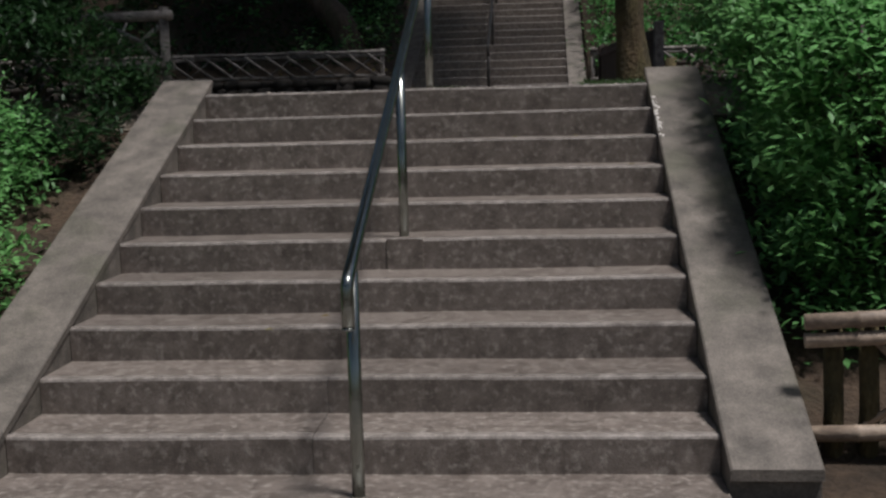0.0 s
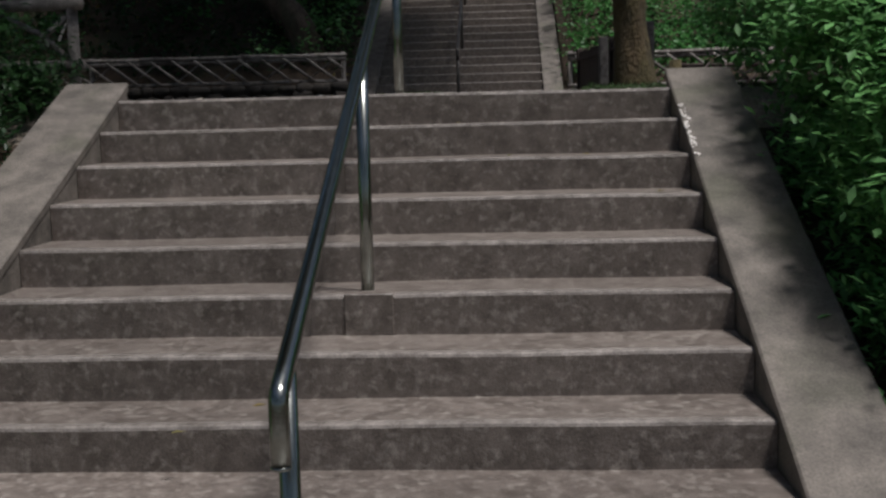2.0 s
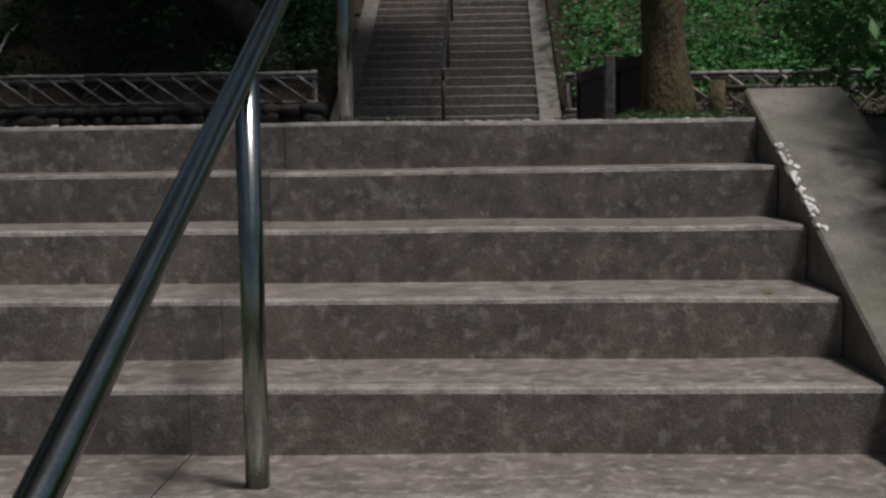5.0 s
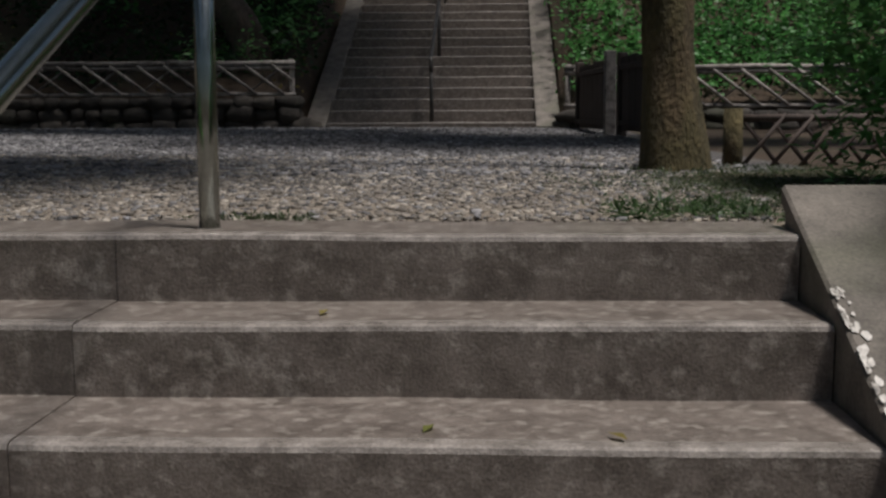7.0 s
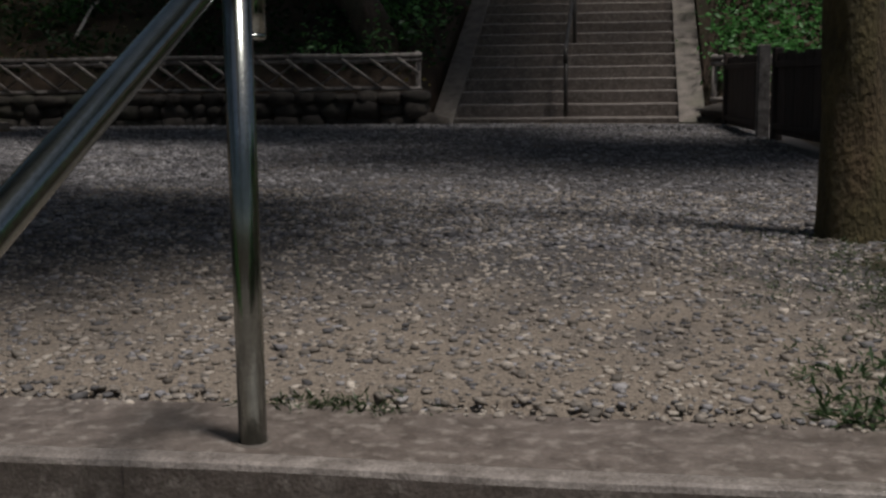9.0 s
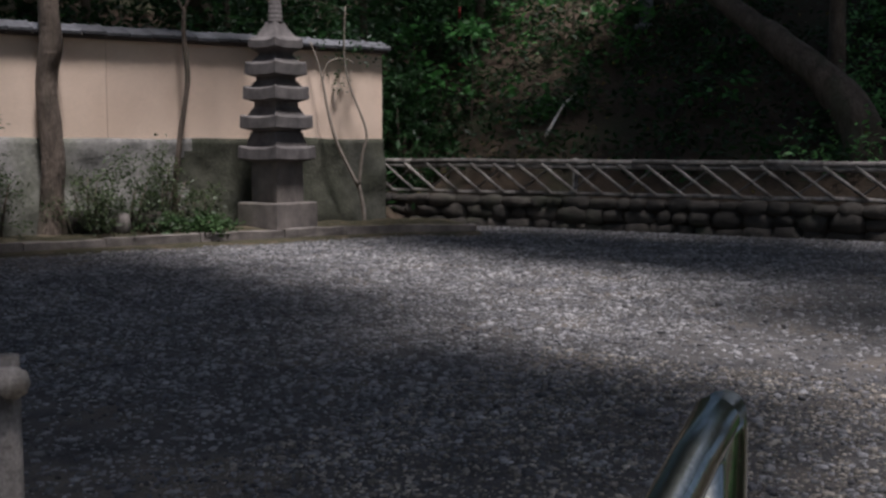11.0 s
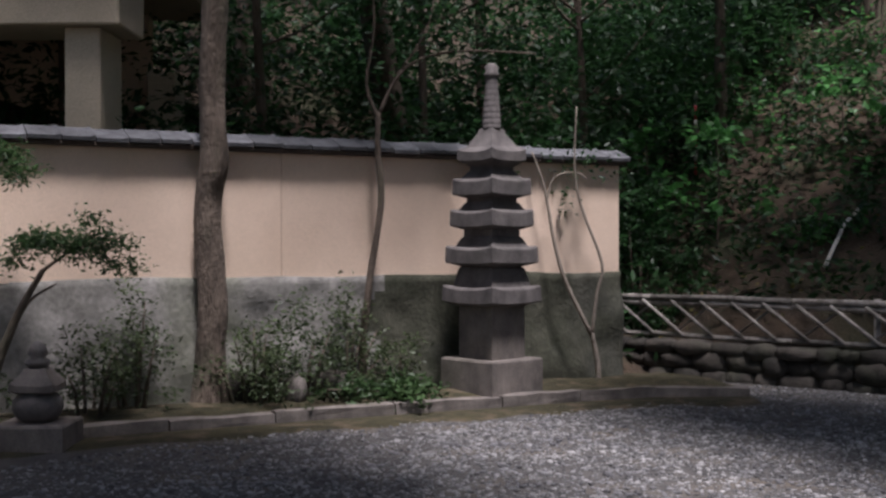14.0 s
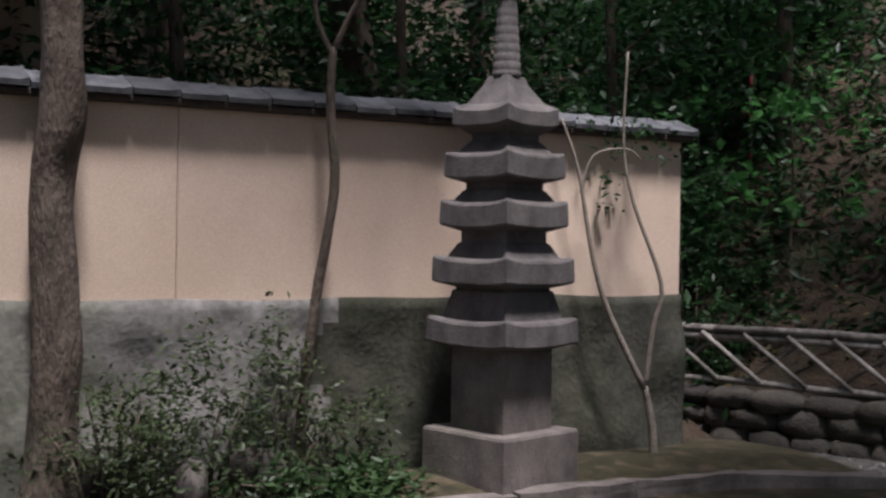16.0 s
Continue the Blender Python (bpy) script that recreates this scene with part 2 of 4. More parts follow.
def bent(pts, steps=6):
    """A smooth way through a few points."""
    p = [Vector(q) for q in pts]
    out = []
    for i in range(len(p) - 1):
        a, b, c, d = p[max(i - 1, 0)], p[i], p[i + 1], p[min(i + 2, len(p) - 1)]
        for k in range(steps):
            t = k / steps
            out.append(0.5 * ((2 * b) + (c - a) * t + (2 * a - 5 * b + 4 * c - d) * t * t + (3 * b - a - 3 * c + d) * t ** 3))
    out.append(p[-1])
    return out


def leaves(name, centres, length, width, material, parent=None, label="", up=0.5, rng=None, droop=0.25):
    """Many small folded leaves round the given centres, in one mesh."""
    rng = rng or np.random.default_rng(5)
    c = np.asarray(centres, float)
    n = len(c)
    d = rng.normal(size=(n, 3))
    d[:, 2] = d[:, 2] * 0.5 + 0.1 - droop * rng.random(n)
    d /= np.linalg.norm(d, axis=1)[:, None]
    nrm = rng.normal(size=(n, 3)) * (1 - up)
    nrm[:, 2] += up + 0.3
    side = np.cross(d, nrm)
    side /= np.linalg.norm(side, axis=1)[:, None] + 1e-9
    nn = np.cross(side, d)
    size = (0.65 + 0.7 * rng.random(n))[:, None]
    L, W = length * size, width * size
    v = np.stack([c, c + d * L * 0.5 + side * W * 0.5 + nn * W * 0.18, c + d * L, c + d * L * 0.5 - side * W * 0.5 + nn * W * 0.18], 1).reshape(-1, 3)
    k = np.arange(n)[:, None] * 4
    tri = np.concatenate([k + [0, 1, 2], k + [0, 2, 3]], 1).reshape(-1, 3)
    me = bpy.data.meshes.new(name)
    me.vertices.add(len(v))
    me.vertices.foreach_set("co", v.ravel())
    me.loops.add(tri.size)
    me.loops.foreach_set("vertex_index", tri.ravel().astype(np.int32))
    me.polygons.add(len(tri))
    me.polygons.foreach_set("loop_start", np.arange(0, tri.size, 3, dtype=np.int32))
    me.materials.append(material)
    me.update(calc_edges=True)
    ob = new(name, me)
    if parent:
        ob.parent = parent
    if label:
        ob["label"] = label
    return ob


def clumps(rng, spots, per, spread, flat=0.7):
    """Leaf centres gathered in clumps round spots."""
    s = np.repeat(np.asarray(spots, float), per, axis=0)
    g = rng.normal(size=s.shape) * spread
    g[:, 2] *= flat
    return s + g


# ---- the ground ----
RISE, GOING = 0.16, 0.350
SLOPE = RISE / GOING
EX, EY = -2.696, 1.953          # origin of the courtyard corner's own axes
DX, DY = -0.6534, 0.7570        # its way ahead, towards the pagoda


def yard(u, d, z=0.0):
    """A place in the courtyard corner: u to the right, d ahead."""
    return Vector((EX + DX * d + DY * u, EY + DY * d - DX * u, z))


def smooth01(a, b, x):
    t = min(max((x - a) / (b - a), 0.0), 1.0)
    return t * t * (3 - 2 * t)


WALL_END = yard(1.81, 11.1)
WALL_DIR = (yard(1.81 - 0.889, 11.1 - 0.457) - WALL_END).normalized()     # away from its end
WALL_N = Vector((-WALL_DIR.y, WALL_DIR.x, 0))
if WALL_N.dot(yard(0.5, 9) - WALL_END) > 0:
    WALL_N = -WALL_N            # points behind the wall
Y2 = 12.4                       # foot of the upper flight and of the lattice fence


def yard_z(x, y):
    return 0.10 * smooth01(3.0, 10.0, (x + 0.5) * DX + y * DY)


def ground_z(x, y):
    if y < 0.28:
        z = max(-1.64, SLOPE * y - 0.22)
    else:
        z = yard_z(x, y)
    if y < 0.28:
        return z
    n = 0.12 * noise.noise(Vector((x * 0.5, y * 0.5, 0)))
    hill = 0.0
    if y > Y2 + 0.2:
        if -1.95 < x < 1.7:
            hill = SLOPE * (y - Y2) - 0.25
        else:
            hill = 0.40 + 0.66 * (y - Y2 - 0.2) + n * 2
            hill = min(hill, 14 + n * 4)
    back = (Vector((x, y, 0)) - WALL_END)
    w = back.dot(WALL_N)
    along = back.dot(WALL_DIR)
    if w > 0.3 and along > -1.0:
        hill = max(hill, min(0.2 + 0.62 * (w - 0.3), 14) + n)
    if x > 4.5 and y > 0.28:
        hill = max(hill, 0.4 * (x - 4.5) + n)
    return max(z, hill)


def build_ground():
    def axis(a, b, step, far):
        inner = list(np.arange(a, b + step / 2, step))
        out, s = [], step
        v = a
        left = []
        while v > -far:
            s *= 1.5
            v -= s
            left.append(v)
        v, s = b, step
        right = []
        while v < far:
            s *= 1.5
            v += s
            right.append(v)
        return left[::-1] + inner + right
    xs, ys = axis(-18, 9, 0.22, 900), axis(-5, 26, 0.2, 900)
    vs = [(x, y, ground_z(x, y)) for y in ys for x in xs]
    nx = len(xs)
    fs, mi = [], []
    for j in range(len(ys) - 1):
        for i in range(nx - 1):
            fs.append((j * nx + i, j * nx + i + 1, (j + 1) * nx + i + 1, (j + 1) * nx + i))
            x, y = xs[i] + 0.1, ys[j] + 0.1
            w = (Vector((x, y, 0)) - WALL_END).dot(WALL_N)
            wood = y > Y2 or w > 0.2 or y < 0.1 or x > 2.2
            mi.append(1 if wood else 0)
    me = mesh("ground", vs, fs, M_soil, True)
    me.materials.append(M_forest)
    me.polygons.foreach_set("material_index", mi)
    return tagged(new("ground", me), "gravelled yard between wooded slopes", "ground", kind="structure")


build_ground()


# ---- flights of steps ----
def step_bm(x0, x1, y0, y1, z0, z1, seed):
    """One cast step: rounded, slightly uneven nosing."""
    n = max(4, int((x1 - x0) / 0.16))
    bm = bmesh.new()
    prof = [(y0 + 0.004, z0), (y0, z1 - 0.014), (y0 + 0.004, z1 - 0.004), (y0 + 0.014, z1), (y0 + 0.05, z1 + 0.0005), (y1, z1 + 0.002), (y1, z0)]
    rows = []
    for i in range(n + 1):
        x = x0 + (x1 - x0) * i / n
        w = 0.006 * noise.noise(Vector((x * 2.1, seed * 3.7, 0.3)))
        h = 0.005 * noise.noise(Vector((x * 1.6, seed * 5.1, 7.3)))
        rows.append([bm.verts.new((x, y + (w if y < y0 + 0.1 else 0), z + (h if z > z0 + 0.05 else 0))) for y, z in prof])
    for a, b in zip(rows, rows[1:]):
        for k in range(len(prof)):
            q = (k + 1) % len(prof)
            bm.faces.new((a[k], b[k], b[q], a[q])).material_index = 1 if k in (1, 2, 3) else 0
    bm.faces.new(rows[0])
    bm.faces.new(rows[-1][::-1])
    bmesh.ops.recalc_face_normals(bm, faces=bm.faces[:])
    return bm


def cheek(parent, x0, x1, ya, yb, base_y, lift, foot, coping_material):
    """A sloping side wall with a coping slab on it: ya lower end, yb upper end."""
    def zt(y):
        return base_y + SLOPE * y + lift
    bm = bmesh.new()
    ys = [ya + (yb - ya) * i / 14 for i in range(15)]
    top, bot = [], []
    for y in ys:
        top.append([bm.verts.new((x, y, zt(y) - 0.045)) for x in (x0 + 0.004, x1 - 0.004)])
        bot.append([bm.verts.new((x, y, zt(y) - foot)) for x in (x0 + 0.004, x1 - 0.004)])
    for i in range(14):
        bm.faces.new((top[i][0], top[i][1], top[i + 1][1], top[i + 1][0]))
        bm.faces.new((bot[i][0], bot[i + 1][0], bot[i + 1][1], bot[i][1]))
        bm.faces.new((top[i][0], top[i + 1][0], bot[i + 1][0], bot[i][0]))
        bm.faces.new((top[i][1], bot[i][1], bot[i + 1][1], top[i + 1][1]))
    for e in (0, 14):
        bm.faces.new((top[e][0], bot[e][0], bot[e][1], top[e][1]))
    bmesh.ops.recalc_face_normals(bm, faces=bm.faces[:])
    part("side_wall", bm, M_cheek, parent)
    # coping in slabs
    cuts = list(np.linspace(ya - 0.03, yb + 0.03, max(2, int((yb - ya) / 1.75) + 1)))
    for a, b in zip(cuts, cuts[1:]):
        bm = bmesh.new()
        n = 8
        rows = []
        for i in range(n + 1):
            y = a + 0.002 + (b - a - 0.004) * i / n
            j = 0.005 * noise.noise(Vector((y * 2.3, x0, 1.0)))
            k = 0.005 * noise.noise(Vector((y * 2.3, x1, 4.0)))
            z = zt(y)
            rows.append([bm.verts.new(p) for p in ((x0 + j, y, z - 0.045), (x0 + j, y, z - 0.008), (x0 + j + 0.008, y, z), (x1 + k - 0.008, y, z), (x1 + k, y, z - 0.008), (x1 + k, y, z - 0.045))])
        for p, q in zip(rows, rows[1:]):
            for s in range(6):
                t = (s + 1) % 6
                bm.faces.new((p[s], q[s], q[t], p[t]))
        bm.faces.new(rows[0])
        bm.faces.new(rows[-1][::-1])
        bmesh.ops.recalc_face_normals(bm, faces=bm.faces[:])
        part("coping_slab", bm, coping_material, parent)


def flight(name, label, count, x_l, x_r, x_mid, y_top, z_top, seed):
    """Steps downwards from the top nosing at y_top, z_top."""
    e = empty(name, label, "stairs", kind="structure")
    for k in range(count):
        y, z = y_top - GOING * k, z_top - RISE * k
        back = 0.30 if k == 0 else GOING + 0.03
        if k == 0 and z_top == 0.0:
            y, back = y - 0.05, 0.35
        for a, b, s in ((x_l, x_mid - 0.0008, 0), (x_mid + 0.0008, x_r, 1)):
            part("step", step_bm(a, b, y, y + back, z - RISE - 0.02, z, seed + k * 2 + s), M_step, e).data.materials.append(M_nosing)
    return e


lower = flight("stairs", "worn concrete steps with side walls and centre joint", 11, -1.50, 1.39, -0.22, 0.0, 0.0, 3)
cheek(lower, -1.85, -1.50, -3.35, 0.11, 0.0, 0.04, 0.62, M_cheek)
cheek(lower, 1.39, 1.735, -3.35, 0.11, 0.0, 0.04, 0.62, M_cheek)
part("repair_block", box_bm(-0.09, 0.10, -GOING * 5 - 0.006, -GOING * 5 + 0.08, -0.958, -0.796, 0.004), M_step, lower)
# paved landing at the foot
tagged(part("landing", box_bm(-4, 4, -12, -GOING * 10 - 0.004, -1.9, -1.604, 0.01), M_step), "concrete landing below the steps", "landing", kind="structure")

UP = 46
upper = flight("stairs", "long shaded flight of concrete steps with side walls", UP, -1.58, 1.18, -0.22, Y2 + 0.1 + GOING * (UP - 1), RISE * UP, 200)
cheek(upper, -1.86, -1.58, Y2, Y2 + GOING * UP, -SLOPE * Y2, 0.12, 0.9, M_cheek)
cheek(upper, 1.18, 1.50, Y2, Y2 + GOING * UP, -SLOPE * Y2, 0.12, 0.9, M_cheek)


# ---- handrails ----
def handrail(x, y0, z0, y1, z1, posts, ret, r=0.0245, steel=M_steel, skew=0.0):
    e = empty("handrail", "brushed steel tube handrail with round posts", "handrail", (x, 0, 0))
    d = Vector((0, y1 - y0, z1 - z0)).normalized()
    a, b = Vector((0, y0, z0)), Vector((0, y1, z1))
    pts = [a + Vector((0, -0.004, -ret)), a + Vector((0, -0.004, -ret * 0.5)), a + Vector((0, -0.003, -0.022)), a + Vector((0, 0.002, -0.007))] + [a + d * s for s in (0.016, 0.1)]
    n = 8
    pts += [a.lerp(b, i / n) for i in range(1, n)]
    pts += [b - d * 0.1, b - d * 0.018, b + Vector((0, 0.004, -0.006)), b + Vector((0, 0.011, -0.026)), b + Vector((0, 0.012, -ret * 0.6)), b + Vector((0, 0.012, -ret))]
    pts = [p + Vector((skew * (p.y - y0) / (y1 - y0), 0, 0)) for p in pts]
    rail = tube("rail", pts, [r] * len(pts), steel, e, 16)
    for q in (pts[0], pts[-1]):
        tube("end_cap", [q + Vector((0, 0, 0.004)), q - Vector((0, 0, 0.003)), q - Vector((0, 0, 0.006))], [r * 1.03, r * 1.03, r * 0.8], steel, rail, 16, "closed steel end cap")
    for y, zb in posts:
        zt = z0 + (y - y0) * (z1 - z0) / (y1 - y0) - r * 0.5
        px = skew * (y - y0) / (y1 - y0)
        tube("post", [(px, y, zb - 0.01), (px, y, zb + 0.3), (px, y, zt)], [r * 1.05] * 3, steel, e, 16)
        tube("base_ring", [(px, y, zb - 0.002), (px, y, zb + 0.006)], [r * 1.42, r * 1.28], M_cheek, e, 16)
    return e


handrail(0.006, -3.52, -0.765, 0.125, 0.897, ((-3.42, -1.6), (-1.66, -0.8), (0.06, 0.0)), 0.17, skew=-0.026)
handrail(-0.20, Y2 + 0.25, 0.98, Y2 + 15.0, 0.98 + 14.75 * SLOPE, [(Y2 + 0.33 + GOING * k, RISE * (k + 1)) for k in (0, 6, 12, 18, 24, 30, 36)], 0.16, 0.026, M_oldrail)


# ---- lattice fence on its rubble base ----
def stone_bm(rng, sx, sy, sz):
    bm = bmesh.new()
    bmesh.ops.create_icosphere(bm, subdivisions=2, radius=0.5)
    off = Vector(rng.random(3) * 50)
    for v in bm.verts:
        p = v.co.normalized()
        q = Vector([math.copysign(abs(c) ** 0.72, c) for c in p])
        v.co = q * (0.5 + 0.16 * noise.noise(p * 1.7 + off)) * 0.95
        v.co = Vector((v.co.x * sx, v.co.y * sy, v.co.z * sz))
    return bm


def rubble_wall(x0, x1, y, top, seed):
    rng = np.random.default_rng(seed)
    e = empty("retaining_wall", "low rubble stone retaining wall under the fence", "retaining wall", kind="structure")
    part("core", box_bm(x0, x1, y + 0.09, y + 0.5, -0.2, top - 0.05), M_forest, e)
    z = 0.0
    heights = [top * h for h in ((0.40, 0.33, 0.27) if top > 0.35 else (0.55, 0.45))]
    for h in heights:
        x = x0 - rng.uniform(0, 0.2)
        while x < x1:
            w = rng.uniform(0.18, 0.44)
            hh = h * rng.uniform(0.85, 1.3)
            part("stone", stone_bm(rng, w * 1.16, 0.30, hh * 1.22), M_rubble, e, smooth=True).location = (x + w / 2, y + 0.12 + rng.uniform(-0.035, 0.03), z + h / 2)
            x += w
        z += h
    return e


def lattice_fence(x0, x1, y, zb, zt, label):
    e = empty("lattice_fence", label, "fence")
    for z, r in ((zt, 0.036), (zt - 0.062, 0.03), (zb, 0.03)):
        n = max(2, int((x1 - x0) / 1.6))
        cuts = np.linspace(x0, x1, n + 1)
        for a, b in zip(cuts, cuts[1:]):
            g = 0.008 * math.sin(a * 7 + z * 9)
            tube("rail", [(a - 0.02, y, z + g), ((a + b) / 2, y, z - g), (b + 0.02, y, z + g * 0.5)], [r, r * 0.93, r * 0.86], M_wood, e, 8)
    step = 0.36
    h = zt - zb
    k = x0 + 0.1
    i = 0
    while k < x1 - 0.1:
        b = min(k + h * 1.25, x1 - 0.02)
        tube("slat", [(k, y - 0.02, zt - 0.03), (b, y - 0.02, zt - 0.03 - (h - 0.03) * (b - k) / (h * 1.25))], [0.022, 0.021], M_wood, e, 6)
        if i % 2:
            tube("slat", [(b, y + 0.02, zt - 0.03), (k, y + 0.02, zb)], [0.013, 0.013], M_wood, e, 6)
        k += step
        i += 1
    for x in np.linspace(x0 + 0.03, x1 - 0.03, max(2, int((x1 - x0) / 2.3))):
        tube("post", [(x, y + 0.045, zb - 0.5), (x, y + 0.045, zt + 0.05)], [0.036, 0.034], M_wood, e, 8)
    return e


rubble_wall(-10.0, -1.94, Y2 - 0.15, 0.49, 4)
lattice_fence(-10.3, -2.0, Y2 + 0.08, 0.54, 0.95, "weathered pole fence with diagonal lattice slats")
rubble_wall(1.57, 6.0, Y2 - 0.05, 0.30, 9)
lattice_fence(1.57, 6.4, Y2 + 0.15, 0.36, 0.86, "pale weathered pole fence with crossed slats")


# ---- board screens beside the upper flight ----
def board_screen(xa, ya, xb, yb, h):
    v = Vector((xb - xa, yb - ya, 0))
    L = v.length
    e = empty("board_screen", "dark brown board screen between posts", "screen", (xa, ya, 0.03), math.degrees(math.atan2(v.y, v.x)), "board screens")
    n = int(L / 0.28)
    for i in range(n):
        a = L * i / n
        part("board", box_bm(a + 0.003, a + L / n - 0.003, -0.012, 0.012, 0.06, h - 0.03 + 0.015 * math.sin(i * 2.3), 0.004), M_board, e)
    for z in (0.14, h - 0.14):
        part("rail", box_bm(0, L, -0.04, -0.012, z - 0.03, z + 0.03, 0.005), M_board, e)
    part("post", box_bm(L - 0.0, L + 0.11, -0.06, 0.06, -0.1, h + 0.06, 0.01), M_wood, e)
    part("post", box_bm(-0.09, 0.0, -0.05, 0.05, -0.1, h + 0.02, 0.01), M_board, e)


board_screen(1.72, 12.0, 1.90, 10.1, 0.86)
board_screen(2.0, 9.6, 2.22, 7.7, 0.86)


# ---- loose gravel ----
def gravel(patches, material, label, seed):
    rng = np.random.default_rng(seed)
    bm = bmesh.new()
    bmesh.ops.create_cube(bm, size=1.25)
    bmesh.ops.triangulate(bm, faces=bm.faces[:])
    bv = np.array([v.co for v in bm.verts])
    bf = np.array([[v.index for v in f.verts] for f in bm.faces])
    bm.free()
    def spread(n, x0, x1, y0, y1, r0, r1):
        x, y = rng.uniform(x0, x1, n), rng.uniform(y0, y1, n)
        r = rng.uniform(r0, r1, n) * (0.6 + 0.8 * rng.random(n) ** 3)
        return np.stack([x, y, r], 1)
    p = np.concatenate([spread(*q) for q in patches])
    n = len(p)
    z = np.array([yard_z(x, y) for x, y, r in p])
    # keep off the planted bed
    u = (p[:, 0] - EX) * DY - (p[:, 1] - EY) * DX
    d = (p[:, 0] - EX) * DX + (p[:, 1] - EY) * DY
    edge = np.interp(u, [-6, -2.86, -1.345, 0.518, 2.0, 2.91, 3.1, 9], [5.8, 7.45, 8.23, 9.12, 9.82, 9.82, 12, 12])
    keep = d < edge - 0.62 - 0.14 * np.sin(u * 4.1) * np.sin(u * 1.7 + 1) + 0.10 * rng.normal(size=n)
    p, z = p[keep], z[keep]
    n = len(p)
    a = rng.uniform(0, 6.283, n)
    sc = np.stack([p[:, 2] * rng.uniform(0.8, 1.4, n), p[:, 2] * rng.uniform(0.6, 1.0, n), p[:, 2] * rng.uniform(0.35, 0.7, n)], 1)
    jit = 1 + 0.26 * rng.normal(size=(n, len(bv), 1)).clip(-1.4, 1.4)
    v = bv[None] * jit * sc[:, None, :]
    ca, sa = np.cos(a)[:, None], np.sin(a)[:, None]
    vx = v[:, :, 0] * ca - v[:, :, 1] * sa + p[:, 0:1]
    vy = v[:, :, 0] * sa + v[:, :, 1] * ca + p[:, 1:2]
    vz = v[:, :, 2] + z[:, None] + sc[:, 2:3] * 0.3
    v = np.stack([vx, vy, vz], -1).reshape(-1, 3)
    f = (bf[None] + (np.arange(n) * len(bv))[:, None, None]).reshape(-1, 3)
    me = bpy.data.meshes.new("gravel")
    me.vertices.add(len(v))
    me.vertices.foreach_set("co", v.ravel())
    me.loops.add(f.size)
    me.loops.foreach_set("vertex_index", f.ravel().astype(np.int32))
    me.polygons.add(len(f))
    me.polygons.foreach_set("loop_start", np.arange(0, f.size, 3, dtype=np.int32))
    me.materials.append(material)
    me.update(calc_edges=True)
    tagged(new("gravel", me), label, "gravel", kind="stuff")


gravel([(24000, -2.6, 1.9, 0.27, 4.8, 0.005, 0.016)], M_tanstone, "loose tan and grey crushed gravel by the steps, paled for sunlight", 11)
gravel([(8000, -2.8, 1.9, 0.3, 4.5, 0.006, 0.016), (38000, -7.8, 2.0, 2.5, 12.2, 0.011, 0.023), (38000, -9.0, -2.0, 0.5, 10.0, 0.009, 0.021)], M_stone, "loose dark grey crushed gravel over the yard", 12)


# ---- the plastered wall ----
def on_wall(s, out=0.0):
    """A place s metres from the wall's end, out metres in front of its middle."""
    return WALL_END + WALL_DIR * s - WALL_N * out


WALL_RZ = math.degrees(math.atan2(WALL_DIR.y, WALL_DIR.x))
FRONT = 1 if (Matrix.Rotation(radians(WALL_RZ), 3, "Z") @ Vector((0, 1, 0))).dot(WALL_N) < 0 else -1
P_TOP, P_BOT, WALL_LEN = 2.36, 1.225, 17.0


